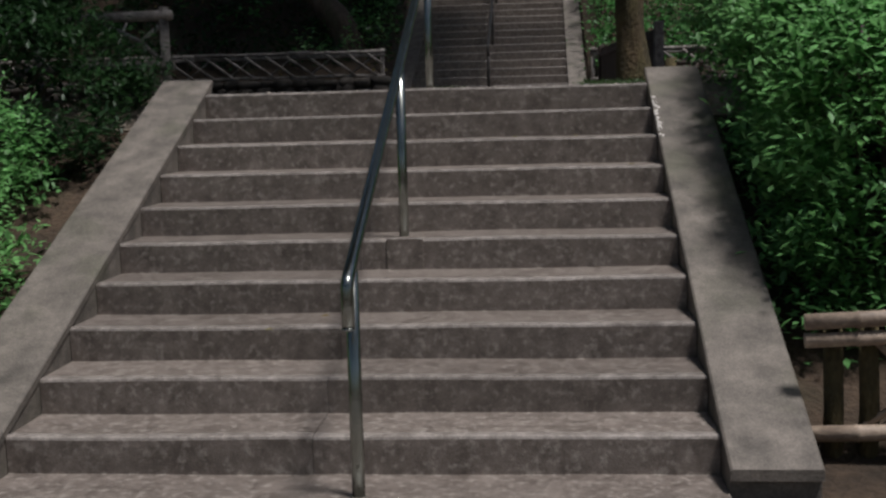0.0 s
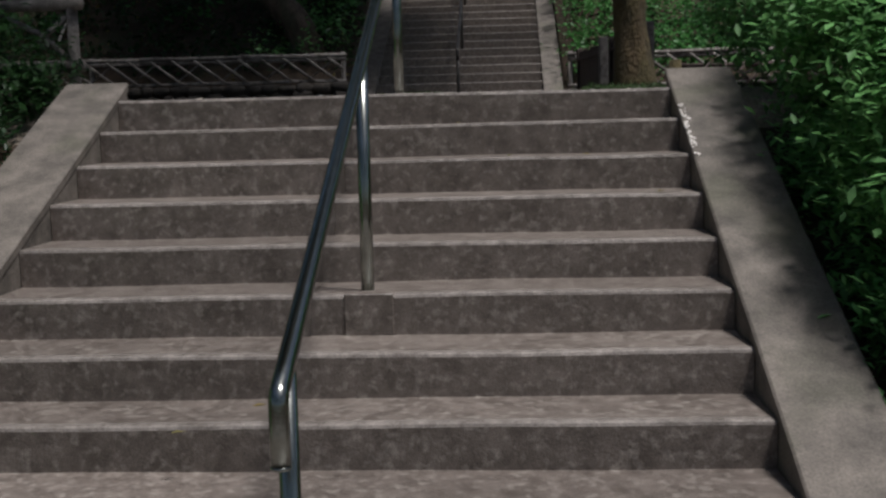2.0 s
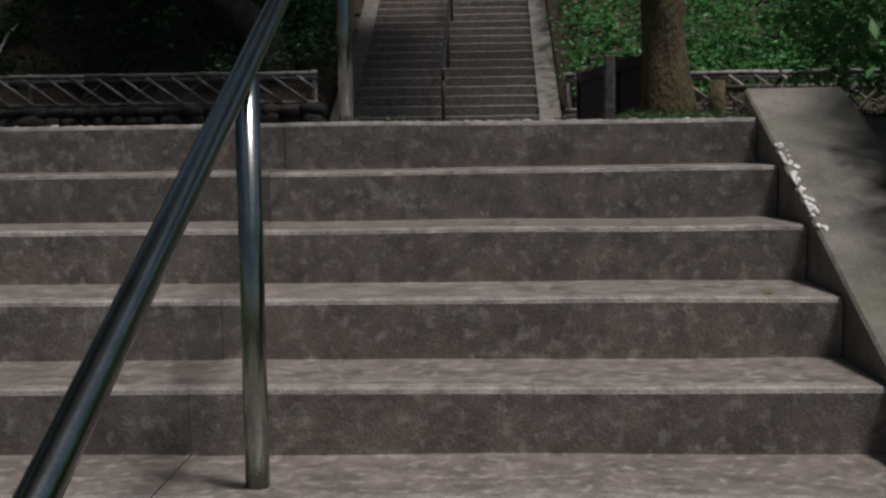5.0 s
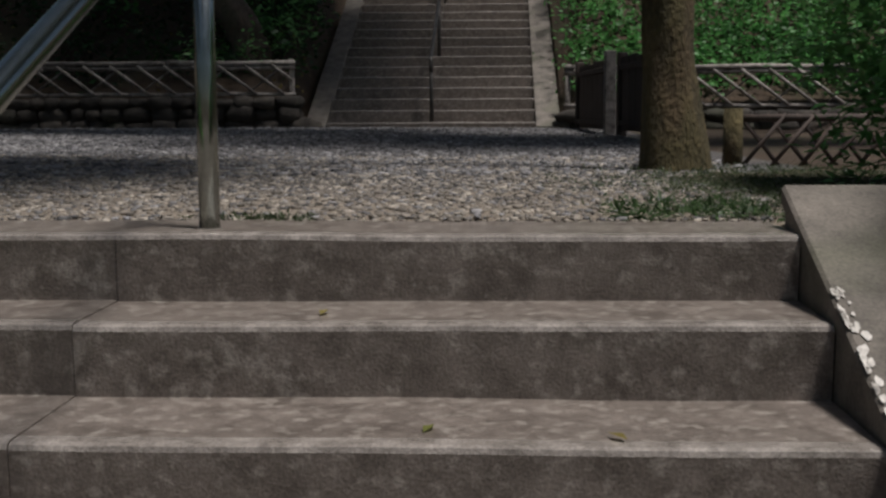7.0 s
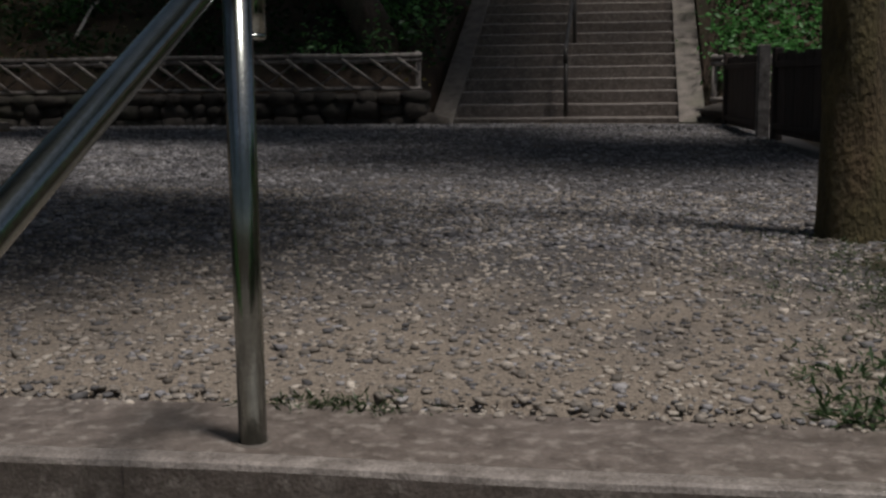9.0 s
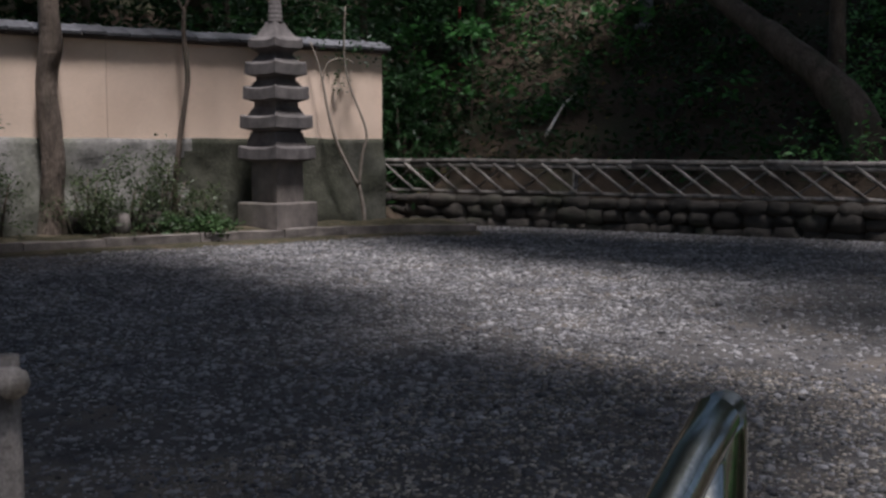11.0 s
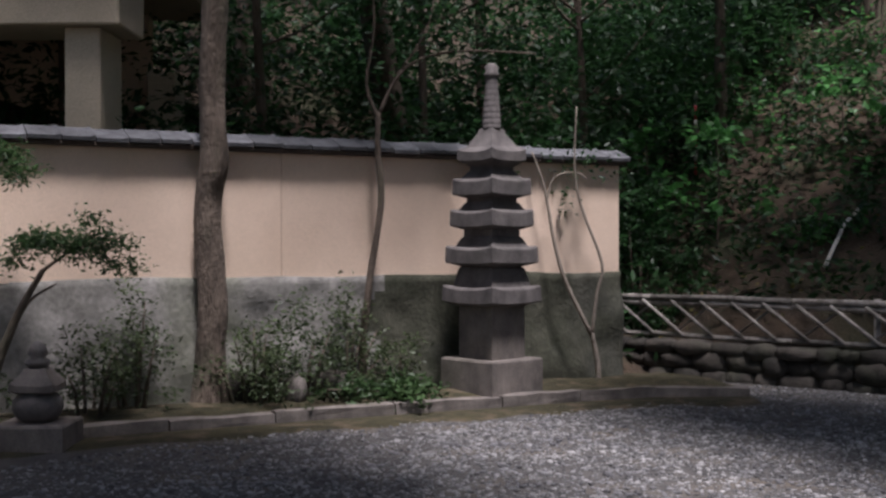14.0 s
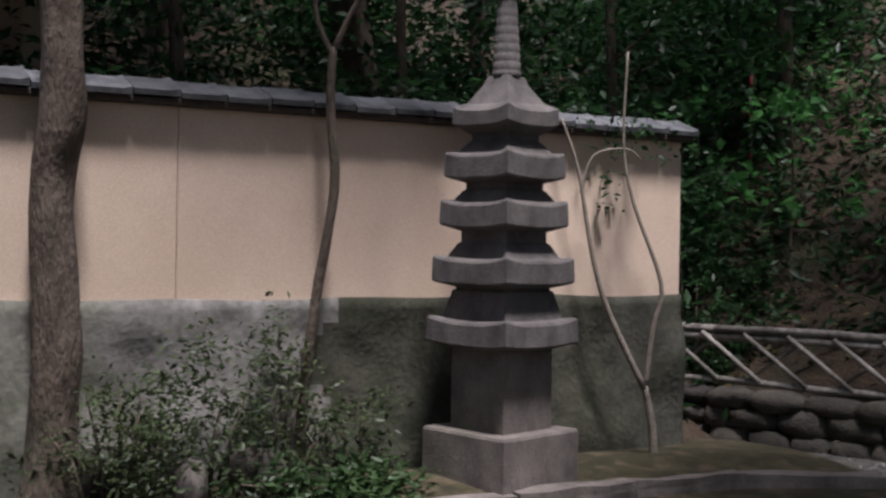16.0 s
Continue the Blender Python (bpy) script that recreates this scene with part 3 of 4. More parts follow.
def plaster_wall():
    e = empty("wall_garden", "ochre plastered garden wall with tiled coping on a stone plinth", "wall", WALL_END, WALL_RZ, kind="structure")
    # plaster in bays
    cuts = [0.0, 3.70, 8.4, 13.0, WALL_LEN]
    for a, b in zip(cuts, cuts[1:]):
        part("plaster_bay", box_bm(a + 0.0015, b - 0.0015, -0.13, 0.13, P_BOT, P_TOP, 0.006), M_plaster, e)
    part("joint", box_bm(0.01, WALL_LEN - 0.01, -0.122, 0.122, P_BOT + 0.02, P_TOP - 0.01), M_cheek, e)
    # plinth with an uneven face
    bm = bmesh.new()
    n, m = 340, 18
    rows = []
    for i in range(n + 1):
        s = WALL_LEN * i / n
        col = []
        for j in range(m + 1):
            z = -0.1 + (P_BOT + 0.03 + 0.1) * j / m
            o = 0.15 + 0.10 * (1 - j / m) + 0.06 * noise.noise(Vector((s * 1.4, z * 1.8, 2))) + 0.025 * noise.noise(Vector((s * 5, z * 5, 8)))
            if j == m:
                z += 0.03 * noise.noise(Vector((s * 1.1, 3, 3)))
            col.append(bm.verts.new((s, FRONT * o, z)))
        col.append(bm.verts.new((s, -FRONT * 0.16, col[-1].co.z)))
        col.append(bm.verts.new((s, -FRONT * 0.16, -0.1)))
        rows.append(col)
    for a, b in zip(rows, rows[1:]):
        for j in range(len(a) - 1):
            bm.faces.new((a[j], b[j], b[j + 1], a[j + 1]))
    bm.faces.new(rows[0])
    bm.faces.new(rows[-1][::-1])
    bmesh.ops.recalc_face_normals(bm, faces=bm.faces[:])
    o = part("plinth", bm, M_plinth, e, smooth=True)
    o.data.materials.append(M_plinthdark)
    for f in o.data.polygons:
        if f.center.x + 0.35 * noise.noise(f.center * 2.5) < 2.75:
            f.material_index = 1
    # coping: eave board, sloped tiles, round ridge tiles
    part("eave_board", box_bm(-0.05, WALL_LEN, -0.20, 0.20, P_TOP, P_TOP + 0.035, 0.004), M_board, e)
    tile = None
    pitch = 0.27
    k = 0
    while k * pitch < WALL_LEN:
        x = k * pitch - 0.06
        if tile is None:
            bm = bmesh.new()
            prof = [(-0.24, 0.0), (-0.245, 0.03), (-0.10, 0.085), (0.0, 0.125), (0.10, 0.085), (0.245, 0.03), (0.24, 0.0)]
            ends = []
            for xx, lift in ((0.0, 0.012), (0.05, 0.0), (pitch - 0.01, 0.0)):
                ends.append([bm.verts.new((xx, y, z + P_TOP + 0.037 + (lift if z > 0 else 0))) for y, z in prof])
            for a, b in zip(ends, ends[1:]):
                for j in range(len(prof)):
                    q = (j + 1) % len(prof)
                    bm.faces.new((a[j], b[j], b[q], a[q]))
            bm.faces.new(ends[0])
            bm.faces.new(ends[-1][::-1])
            bmesh.ops.recalc_face_normals(bm, faces=bm.faces[:])
            tile = part("roof_tile", bm, M_tile, e)
            tile.location.x = x
        else:
            o = new("roof_tile", tile.data)
            o.parent = e
            o.location = (x, 0, 0.006 * math.sin(k * 1.9))
        k += 1


plaster_wall()

# ---- planted bed with its kerb ----
KERB = [(-7.0, 5.32), (-5.6, 6.04), (-4.2, 6.76), (-2.86, 7.45), (-1.345, 8.23), (-0.4, 8.68), (0.518, 9.12), (1.25, 9.48), (2.0, 9.80), (2.91, 9.84)]


def bed():
    rng = np.random.default_rng(2)
    vs, fs = [], []
    n = 10
    for i, (u, d) in enumerate(bent([(u, d, 0) for u, d in KERB], 5)[0:] and [(p.x, p.y) for p in bent([(u, d, 0) for u, d in KERB], 5)]):
        a = yard(u, d)
        s = (a - WALL_END).dot(WALL_DIR)
        b = on_wall(max(s, -0.6), 0.05)
        for j in range(n + 1):
            p = a.lerp(b, j / n)
            z = 0.17 + 0.05 * math.sin(j / n * 3.1) + 0.035 * noise.noise(p * 2.3)
            if j == 0:
                z = 0.16
            vs.append((p.x, p.y, z))
    m = len(vs) // (n + 1)
    for i in range(m - 1):
        for j in range(n):
            q = i * (n + 1) + j
            fs.append((q, q + n + 1, q + n + 2, q + 1))
    # close the end of the bed
    tagged(new("garden_bed", mesh("garden_bed", vs, fs, M_moss, True)), "mossy planted bed along the wall", "garden bed", kind="structure")
    e = empty("kerb", "low row of worn kerb stones edging the bed", "kerb", kind="structure")
    pts = [yard(u, d) for u, d in KERB]
    for a, b in zip(pts, pts[1:]):
        L = (b - a).length
        cnt = max(1, round(L / 0.85))
        for k in range(cnt):
            p, q = a.lerp(b, k / cnt), a.lerp(b, (k + 1) / cnt)
            ln = (q - p).length
            bm = box_bm(0.006, ln - 0.006, -0.065, 0.065, -0.1, 0.10 + rng.uniform(-0.012, 0.012), 0.0)
            bmesh.ops.subdivide_edges(bm, edges=bm.edges[:], cuts=3, use_grid_fill=True)
            off = Vector(rng.random(3) * 40)
            for v in bm.verts:
                v.co += Vector((0, 0.022, 0.020)) * noise.noise(v.co * 6 + off)
            o = part("kerb_stone", bm, M_granite2, e)
            o.location = (p.x, p.y, 0.10)
            o.rotation_euler = (0, 0, math.atan2(q.y - p.y, q.x - p.x))


bed()


# ---- stone pagoda ----
def square_loft(rings, lift=None):
    """A square body from rings of (half side, z, corner lift)."""
    bm = bmesh.new()
    loops = []
    n = 8
    for h, z, c in rings:
        loop = []
        for s in range(4):
            for i in range(n):
                t = -1 + 2 * i / n
                x, y = ((t, -1), (1, t), (-t, 1), (-1, -t))[s]
                up = c * (abs(t) ** 3)
                loop.append(bm.verts.new((x * h, y * h, z + up)))
        loops.append(loop)
    for a, b in zip(loops, loops[1:]):
        for i in range(4 * n):
            j = (i + 1) % (4 * n)
            bm.faces.new((a[i], a[j], b[j], b[i]))
    bm.faces.new(loops[0][::-1])
    bm.faces.new(loops[-1])
    bmesh.ops.recalc_face_normals(bm, faces=bm.faces[:])
    for v in bm.verts:
        v.co += v.co.normalized() * 0.006 * noise.noise(v.co * 5)
    return bm


def pagoda():
    c = yard(0.475, 9.55)
    e = empty("stone_pagoda", "tall weathered five-tiered stone pagoda on a square base", "pagoda", (c.x, c.y, 0.15), 40.8 + 45 - 2)
    k = 0.707 / 2
    g = 0.15
    part("base", square_loft([(0.935 * k, 0.0, 0), (0.93 * k, 0.335, 0), (0.905 * k, 0.352, 0)]), M_granite2, e)
    part("shaft", square_loft([(0.60 * k, 0.352, 0), (0.60 * k, 0.86, 0)]), M_granite2, e)
    tiers = [(0.915, 1.00, 1.32, 0.56, 1.37), (0.86, 1.36, 1.60, 0.51, 1.70), (0.775, 1.695, 1.917, 0.46, 1.99), (0.73, 1.982, 2.206, 0.40, 2.30)]
    for w, zb, zt, neck, zn in tiers:
        part("roof_tier", square_loft([(neck * 1.12 * k, zb - g - 0.02, 0), (w * k * 0.97, zb - g, 0.012), (w * k, zb - g + 0.01, 0.016), (w * k * 0.985, zb - g + 0.125, 0.03), (w * k * 0.95, zb - g + 0.14, 0.026), (w * k * 0.78, zb - g + 0.155, 0.008), (neck * 1.08 * k, zt - g, 0), (neck * k, zt - g + 0.01, 0), (neck * k, zn - g, 0)]), M_granite, e)
    part("top_roof", square_loft([(0.40 * k, 2.25 - g, 0), (0.60 * k, 2.29 - g, 0.012), (0.64 * k, 2.30 - g, 0.02), (0.63 * k, 2.38 - g, 0.03), (0.46 * k, 2.43 - g, 0.01), (0.27 * k, 2.55 - g, 0), (0.22 * k, 2.60 - g, 0)]), M_granite, e)
    pts, rad = [], []
    z = 2.59 - g
    prof = [(0, .095), (.05, .095), (.055, .085), (.10, .083), (.105, .075)]
    top = 3.20 - g
    rings = 9
    for i in range(rings):
        t = i / rings
        r = 0.090 - 0.034 * t
        zz = z + (top - 0.13 - z) * t
        pts += [(0, 0, zz), (0, 0, zz + 0.034)]
        rad += [r, r * 0.98]
        pts += [(0, 0, zz + 0.037), (0, 0, zz + 0.048)]
        rad += [r * 0.95, r * 0.95]
    pts += [(0, 0, top - 0.12), (0, 0, top - 0.09), (0, 0, top - 0.08), (0, 0, top - 0.03), (0, 0, top)]
    rad += [0.07, 0.07, 0.055, 0.065, 0.03]
    tube("finial", pts, rad, M_granite, e, 14)


pagoda()


# ---- small stone stupa ----
def lathe(profile, sides=18):
    bm = bmesh.new()
    loops = []
    for r, z in profile:
        loops.append([bm.verts.new((r * math.cos(2 * math.pi * i / sides), r * math.sin(2 * math.pi * i / sides), z)) for i in range(sides)])
    for a, b in zip(loops, loops[1:]):
        for i in range(sides):
            j = (i + 1) % sides
            bm.faces.new((a[i], a[j], b[j], b[i]))
    bm.faces.new(loops[0][::-1])
    bm.faces.new(loops[-1])
    return bm


def stupa():
    e = empty("stone_stupa", "small weathered five-piece stone stupa on the kerb", "stupa", (-9.55, 5.51, 0.12), 42)
    part("base", square_loft([(0.25, -0.1, 0), (0.25, 0.15, 0), (0.235, 0.165, 0)]), M_granite2, e)
    part("ball", lathe([(0.10, 0.165), (0.15, 0.20), (0.178, 0.26), (0.17, 0.32), (0.12, 0.375)]), M_granite, e, smooth=True)
    part("roof", square_loft([(0.12, 0.375, 0), (0.155, 0.385, 0.01), (0.155, 0.43, 0.015), (0.10, 0.50, 0), (0.075, 0.545, 0)]), M_granite2, e)
    part("jewel", lathe([(0.06, 0.545), (0.085, 0.57), (0.085, 0.60), (0.05, 0.615), (0.07, 0.65), (0.055, 0.70), (0.015, 0.735)]), M_granite, e, smooth=True)


stupa()


# ---- concrete building behind the wall ----
def gate_building():
    e = empty("concrete_building", "beige concrete building on square pillars behind the wall", "building", (-11.9, 7.45, 0.2), 40)
    part("pillar", box_bm(-0.17, 0.17, -0.30, 0.40, 0.0, 3.4, 0.01), M_beige, e)
    part("pillar", box_bm(-3.9, -3.5, -0.30, 0.40, 0.0, 3.4, 0.01), M_beige, e)
    part("pillar", box_bm(-0.17, 0.17, 2.6, 3.1, 0.0, 3.4, 0.01), M_beige, e)
    part("beam", box_bm(-4.4, 0.38, -0.42, 0.46, 3.404, 4.2, 0.015), M_beige, e)
    part("slab", box_bm(-4.8, 0.5, -0.6, 3.6, 4.204, 4.5, 0.015), M_beige, e)
    part("inner_wall", box_bm(-4.4, -0.3, 3.2, 3.4, 0.0, 4.2, 0.01), M_plaster, e)


gate_building()


# ---- trees and shrubs ----
def tree(name, label, trunk, radii, limbs, spots, per, spread, length, width, bark, leaf, seed, parent_at):
    """trunk: points; limbs: (points, thickness); spots: clump centres of the crown."""
    rng = np.random.default_rng(seed)
    e = empty(name, label, "tree", parent_at)
    p = bent(trunk, 5)
    r = np.interp(np.linspace(0, 1, len(p)), np.linspace(0, 1, len(radii)), radii)
    tube("trunk", p, list(r), bark, e, 18, wob=0.2)
    for pts, th in limbs:
        q = bent(pts, 4)
        tube("limb", q, list(np.linspace(th, th * 0.35, len(q))), bark, e, 7, wob=0.1)
    if len(spots):
        leaves("crown", clumps(rng, spots, per, spread), length, width, leaf, e, rng=rng)
    return e


def crown_spots(rng, centre, size, n, hollow=0.55):
    s = rng.normal(size=(n, 3))
    s /= np.linalg.norm(s, axis=1)[:, None]
    r = hollow + (1 - hollow) * rng.random(n)
    s *= r[:, None]
    return s * np.asarray(size) + np.asarray(centre)


R = np.random.default_rng(31)
M_sapling = mat("pale sapling bark", (0.16, 0.13, 0.105), (0.27, 0.23, 0.19), scale=14, rough=0.9, bump=0.3)
# trunk in the bed
b = yard(-1.96, 8.8)
tree("tree", "slender grey-brown tree trunk rising from the bed", [(0, 0, -0.05), (0.0, 0, 0.25), (0.02, 0, 0.9), (-0.03, 0, 1.7), (0.05, 0, 2.1), (0.02, 0, 2.7), (0.10, 0.0, 4.0), (0.0, 0.1, 6.5)], [0.185, 0.135, 0.122, 0.115, 0.112, 0.11, 0.105, 0.08],
     [([(0.08, 0.02, 4.4), (0.6, -0.3, 5.2), (1.3, -0.5, 6.0)], 0.05), ([(0.02, 0.08, 5.4), (-0.6, 0.2, 6.0), (-1.4, 0.3, 6.6)], 0.05)],
     crown_spots(R, (0, 0, 7.0), (2.2, 2.2, 1.2), 60), 60, 0.22, 0.11, 0.05, M_bark, L_dark, 41, (b.x, b.y, 0.18))
# roots and stub at its foot are part of the trunk's flare

b = yard(-0.62, 9.5)
RX, RY = DY, -DX      # yard's right as world x, y
def yd(u, w, z):
    """An offset in the yard's own axes."""
    return (DY * u + DX * w, -DX * u + DY * w, z)


tree("sapling", "thin wavy sapling in front of the plaster wall", [yd(-0.08, 0, -0.05), yd(-0.09, 0, 0.4), yd(-0.02, 0, 1.05), yd(0.08, 0, 1.7), yd(0.05, 0, 2.2), yd(0.06, 0, 2.55)], [0.04, 0.035, 0.03, 0.03, 0.026, 0.024],
     [([yd(0.06, 0, 2.5), yd(-0.05, 0, 2.8), yd(0.02, 0, 3.3), yd(0.0, 0, 3.8)], 0.02), ([yd(0.06, 0, 2.52), yd(0.3, 0, 2.95), yd(0.75, 0.1, 3.12), yd(1.5, 0.1, 3.1)], 0.02), ([yd(0.2, 0, 2.85), yd(0.5, 0, 3.3), yd(0.6, 0.1, 3.8)], 0.012)],
     crown_spots(R, yd(0.2, 0.2, 3.5), (0.9, 0.9, 0.45), 26), 26, 0.13, 0.075, 0.035, M_bark, L_dark, 42, (b.x, b.y, 0.2))
b = yard(1.55, 10.35)
tree("sapling", "pale forked sapling beside the pagoda", [yd(0.02, 0, -0.05), yd(0.0, 0, 0.2), yd(-0.05, 0, 0.46)], [0.028, 0.026, 0.022],
     [([yd(-0.05, 0, 0.44), yd(-0.3, 0, 0.95), yd(-0.42, 0, 1.35), yd(-0.52, 0, 1.9), yd(-0.64, 0, 2.25)], 0.024), ([yd(-0.05, 0, 0.44), yd(0.0, 0, 0.85), yd(0.05, 0, 1.15), yd(-0.15, 0, 1.7), yd(-0.22, 0, 2.1), yd(-0.2, 0, 2.7)], 0.02), ([yd(-0.50, 0, 1.75), yd(-0.42, 0, 2.0), yd(-0.2, 0, 2.05), yd(-0.1, 0, 1.98)], 0.012)],
     np.array([yd(-0.12 + 0.3 * R.normal(), 0.2 * R.normal(), 2.12 + 0.16 * R.normal()) for _ in range(14)]), 16, 0.07, 0.06, 0.03, M_sapling, L_dark, 43, (b.x, b.y, 0.2))
# small cloud-pruned pine by the stupa
tree("garden_pine", "small leaning garden pine with flat leaf pads", [(0, 0, -0.05), yd(0.05, 0, 0.4), yd(0.22, 0, 0.85), yd(0.42, 0, 1.2)], [0.05, 0.04, 0.03, 0.02],
     [([yd(0.12, 0, 0.6), yd(0.3, 0, 0.95), yd(0.52, 0, 1.1)], 0.02), ([yd(0.42, 0, 1.2), yd(0.7, 0, 1.38), yd(1.05, 0, 1.45)], 0.015), ([(0, 0, 0.3), yd(-0.3, 0, 0.6), yd(-0.42, 0, 1.2), yd(-0.5, 0, 1.95), yd(-0.1, 0, 2.05)], 0.035)],
     np.array([yd(0.2 + 0.85 * i / 17, 0.12 * R.normal(), 1.30 + 0.16 * math.sin(i * 0.2) + 0.07 * R.normal()) for i in range(18)] + [yd(-0.75 + 1.0 * i / 17, 0.12 * R.normal(), 2.02 + 0.06 * R.normal()) for i in range(18)]), 150, 0.065, 0.05, 0.02, M_bark, L_pine, 44, (-10.25, 5.5, 0.15))

# mossy tree at the head of the steps
tree("tree", "mossy tree trunk beside the top of the steps", [(0.03, 0, -0.06), (0.02, 0, 0.2), (0, 0, 0.6), (-0.02, 0.0, 1.2), (0.03, 0, 2.2), (0.0, 0, 4.0), (0.2, 0.1, 6.0)], [0.20, 0.155, 0.122, 0.11, 0.11, 0.095, 0.06],
     [([(0, 0, 3.6), (-0.8, -0.3, 4.8), (-1.8, -0.4, 6.2)], 0.05), ([(0.0, 0, 4.2), (-0.9, 0.3, 5.0), (-2.2, 0.4, 6.3)], 0.05)],
     crown_spots(R, (-2.0, -0.5, 6.4), (1.5, 1.2, 0.6), 22), 60, 0.2, 0.09, 0.045, M_barkmoss, L_dark, 45, (1.51, 2.95, 0.0))


# hedges of long-leaved shrubs
def shrub(label, spots, per, spread, length, width, leaf, seed, at, category="shrub", stems=7, up=0.5, name="shrub"):
    rng = np.random.default_rng(seed)
    e = empty(name, label, category, at)
    spots = np.asarray(spots, float)
    leaves("foliage", clumps(rng, spots, per, spread), length, width, leaf, e, up=up, rng=rng)
    pick = spots[rng.integers(0, len(spots), stems)]
    for q in pick:
        a = Vector((q[0] * 0.35, q[1] * 0.35, 0.0))
        tube("stem", [a + Vector((0, 0, -0.15)), a.lerp(Vector(q), 0.5) + Vector((0, 0, 0.05)), Vector(q)], [0.018, 0.012, 0.005], M_bark, e, 5)
    return e


def surface_spots(rng, n, x0, x1, y0, y1, top, skin=0.25, sides=True):
    """Clump places on the top and sides of a grown mass; top(x, y) gives its height over the ground there."""
    out = []
    while len(out) < n:
        x, y = rng.uniform(x0, x1), rng.uniform(y0, y1)
        t, g = top(x, y), ground_z(x, y)
        edge = min(x - x0, x1 - x, y - y0, y1 - y)
        if edge < skin and sides:
            z = rng.uniform(g + 0.05, t)
        else:
            z = t - abs(rng.normal()) * 0.06
        out.append((x, y, z))
    return np.array(out)


rg = np.random.default_rng(77)
def right_top(x, y):
    e = smooth01(1.58, 2.02, x)
    return SLOPE * y + 0.25 + 0.85 * e + 0.14 * noise.noise(Vector((x * 1.6, y * 1.6, 5)))


def hedge(label, n, x0, x1, y0, y1, top, leaf, seed, length=0.064, width=0.027, per=58, spread=0.085):
    rng = np.random.default_rng(seed)
    cx, cy = (x0 + x1) / 2, (y0 + y1) / 2
    gz = ground_z(cx, cy)
    s = surface_spots(rng, n, x0, x1, y0, y1, top) - np.array([cx, cy, gz])
    return shrub(label, s, per, spread, length, width, leaf, seed + 1, (cx, cy, gz), stems=14, up=0.78, name="azalea_shrub")


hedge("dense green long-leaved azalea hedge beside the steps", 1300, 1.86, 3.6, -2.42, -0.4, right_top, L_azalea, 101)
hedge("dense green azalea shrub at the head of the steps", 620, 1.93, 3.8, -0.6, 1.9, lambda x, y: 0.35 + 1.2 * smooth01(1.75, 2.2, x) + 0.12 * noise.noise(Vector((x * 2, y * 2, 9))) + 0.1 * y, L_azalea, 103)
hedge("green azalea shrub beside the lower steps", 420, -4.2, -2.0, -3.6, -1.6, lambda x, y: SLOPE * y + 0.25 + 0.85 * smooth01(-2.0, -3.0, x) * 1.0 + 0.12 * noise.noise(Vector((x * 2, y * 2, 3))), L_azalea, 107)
# shaded stretch of the hedge, its shade put into a darker leaf colour
hedge("shrub beside the steps with shade put into its dark green", 330, -4.6, -2.05, -0.75, 0.6, lambda x, y: SLOPE * y + 0.12 + 0.75 * smooth01(-1.9, -3.0, x) + 0.12 * noise.noise(Vector((x * 2, y * 2, 13))), L_dark, 109)
hedge("green azalea shrub beside the upper steps", 230, -4.3, -2.3, -1.6, -0.75, lambda x, y: SLOPE * y + 0.16 + 0.75 * smooth01(-2.2, -3.0, x) + 0.12 * noise.noise(Vector((x * 2, y * 2, 17))), L_azalea, 111)
# blossoms
fl = np.array([(x, y, right_top(x, y) + 0.02) for x, y in ((1.98, -0.9), (2.1, -1.7), (2.15, -2.3), (2.3, -2.0), (2.6, -1.2))])
tagged(leaves("blossom", np.repeat(fl, 6, axis=0) + rg.normal(size=(30, 3)) * 0.012, 0.03, 0.025, L_pink), "few pink azalea blossoms among the leaves", "blossom", kind="stuff")


# undergrowth on the slopes
def slope_plants(name, label, n, x0, x1, y0, y1, leaf, seed, length, width, per, spread, high, test=None):
    rng = np.random.default_rng(seed)
    s = []
    while len(s) < n:
        x, y = rng.uniform(x0, x1), rng.uniform(y0, y1)
        if test and not test(x, y):
            continue
        s.append((x, y, ground_z(x, y) + high * rng.random() ** 1.5))
    return tagged(leaves(name, clumps(rng, s, per, spread), length, width, leaf, rng=rng), label, "undergrowth", kind="stuff")


def behind_wall(x, y):
    q = Vector((x, y, 0)) - WALL_END
    return q.dot(WALL_N) > 0.5 and q.dot(WALL_DIR) > -0.6


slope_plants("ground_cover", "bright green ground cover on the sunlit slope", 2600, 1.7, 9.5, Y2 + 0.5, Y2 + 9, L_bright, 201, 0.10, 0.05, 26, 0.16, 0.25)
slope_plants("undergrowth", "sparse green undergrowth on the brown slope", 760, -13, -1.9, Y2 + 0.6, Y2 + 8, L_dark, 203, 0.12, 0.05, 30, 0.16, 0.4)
slope_plants("undergrowth", "fresh green seedlings scattered on the slope", 200, -13, -4.5, Y2 + 1.6, Y2 + 10, L_bright, 205, 0.14, 0.07, 16, 0.13, 0.7)
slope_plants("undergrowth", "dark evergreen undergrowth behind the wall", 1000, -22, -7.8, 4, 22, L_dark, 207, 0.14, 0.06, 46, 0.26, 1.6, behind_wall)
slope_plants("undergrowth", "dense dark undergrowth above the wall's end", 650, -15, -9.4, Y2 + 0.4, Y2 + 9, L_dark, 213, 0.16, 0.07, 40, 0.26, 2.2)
slope_plants("undergrowth", "green plants beside the upper flight", 120, -3.4, -2.0, Y2 + 0.5, Y2 + 6, L_azalea, 209, 0.10, 0.045, 34, 0.15, 0.5)
slope_plants("fallen_leaves", "fallen leaves and litter on the slope", 500, -13, -1.9, Y2 + 0.3, Y2 + 9, L_fallen, 211, 0.06, 0.035, 4, 0.2, 0.02)


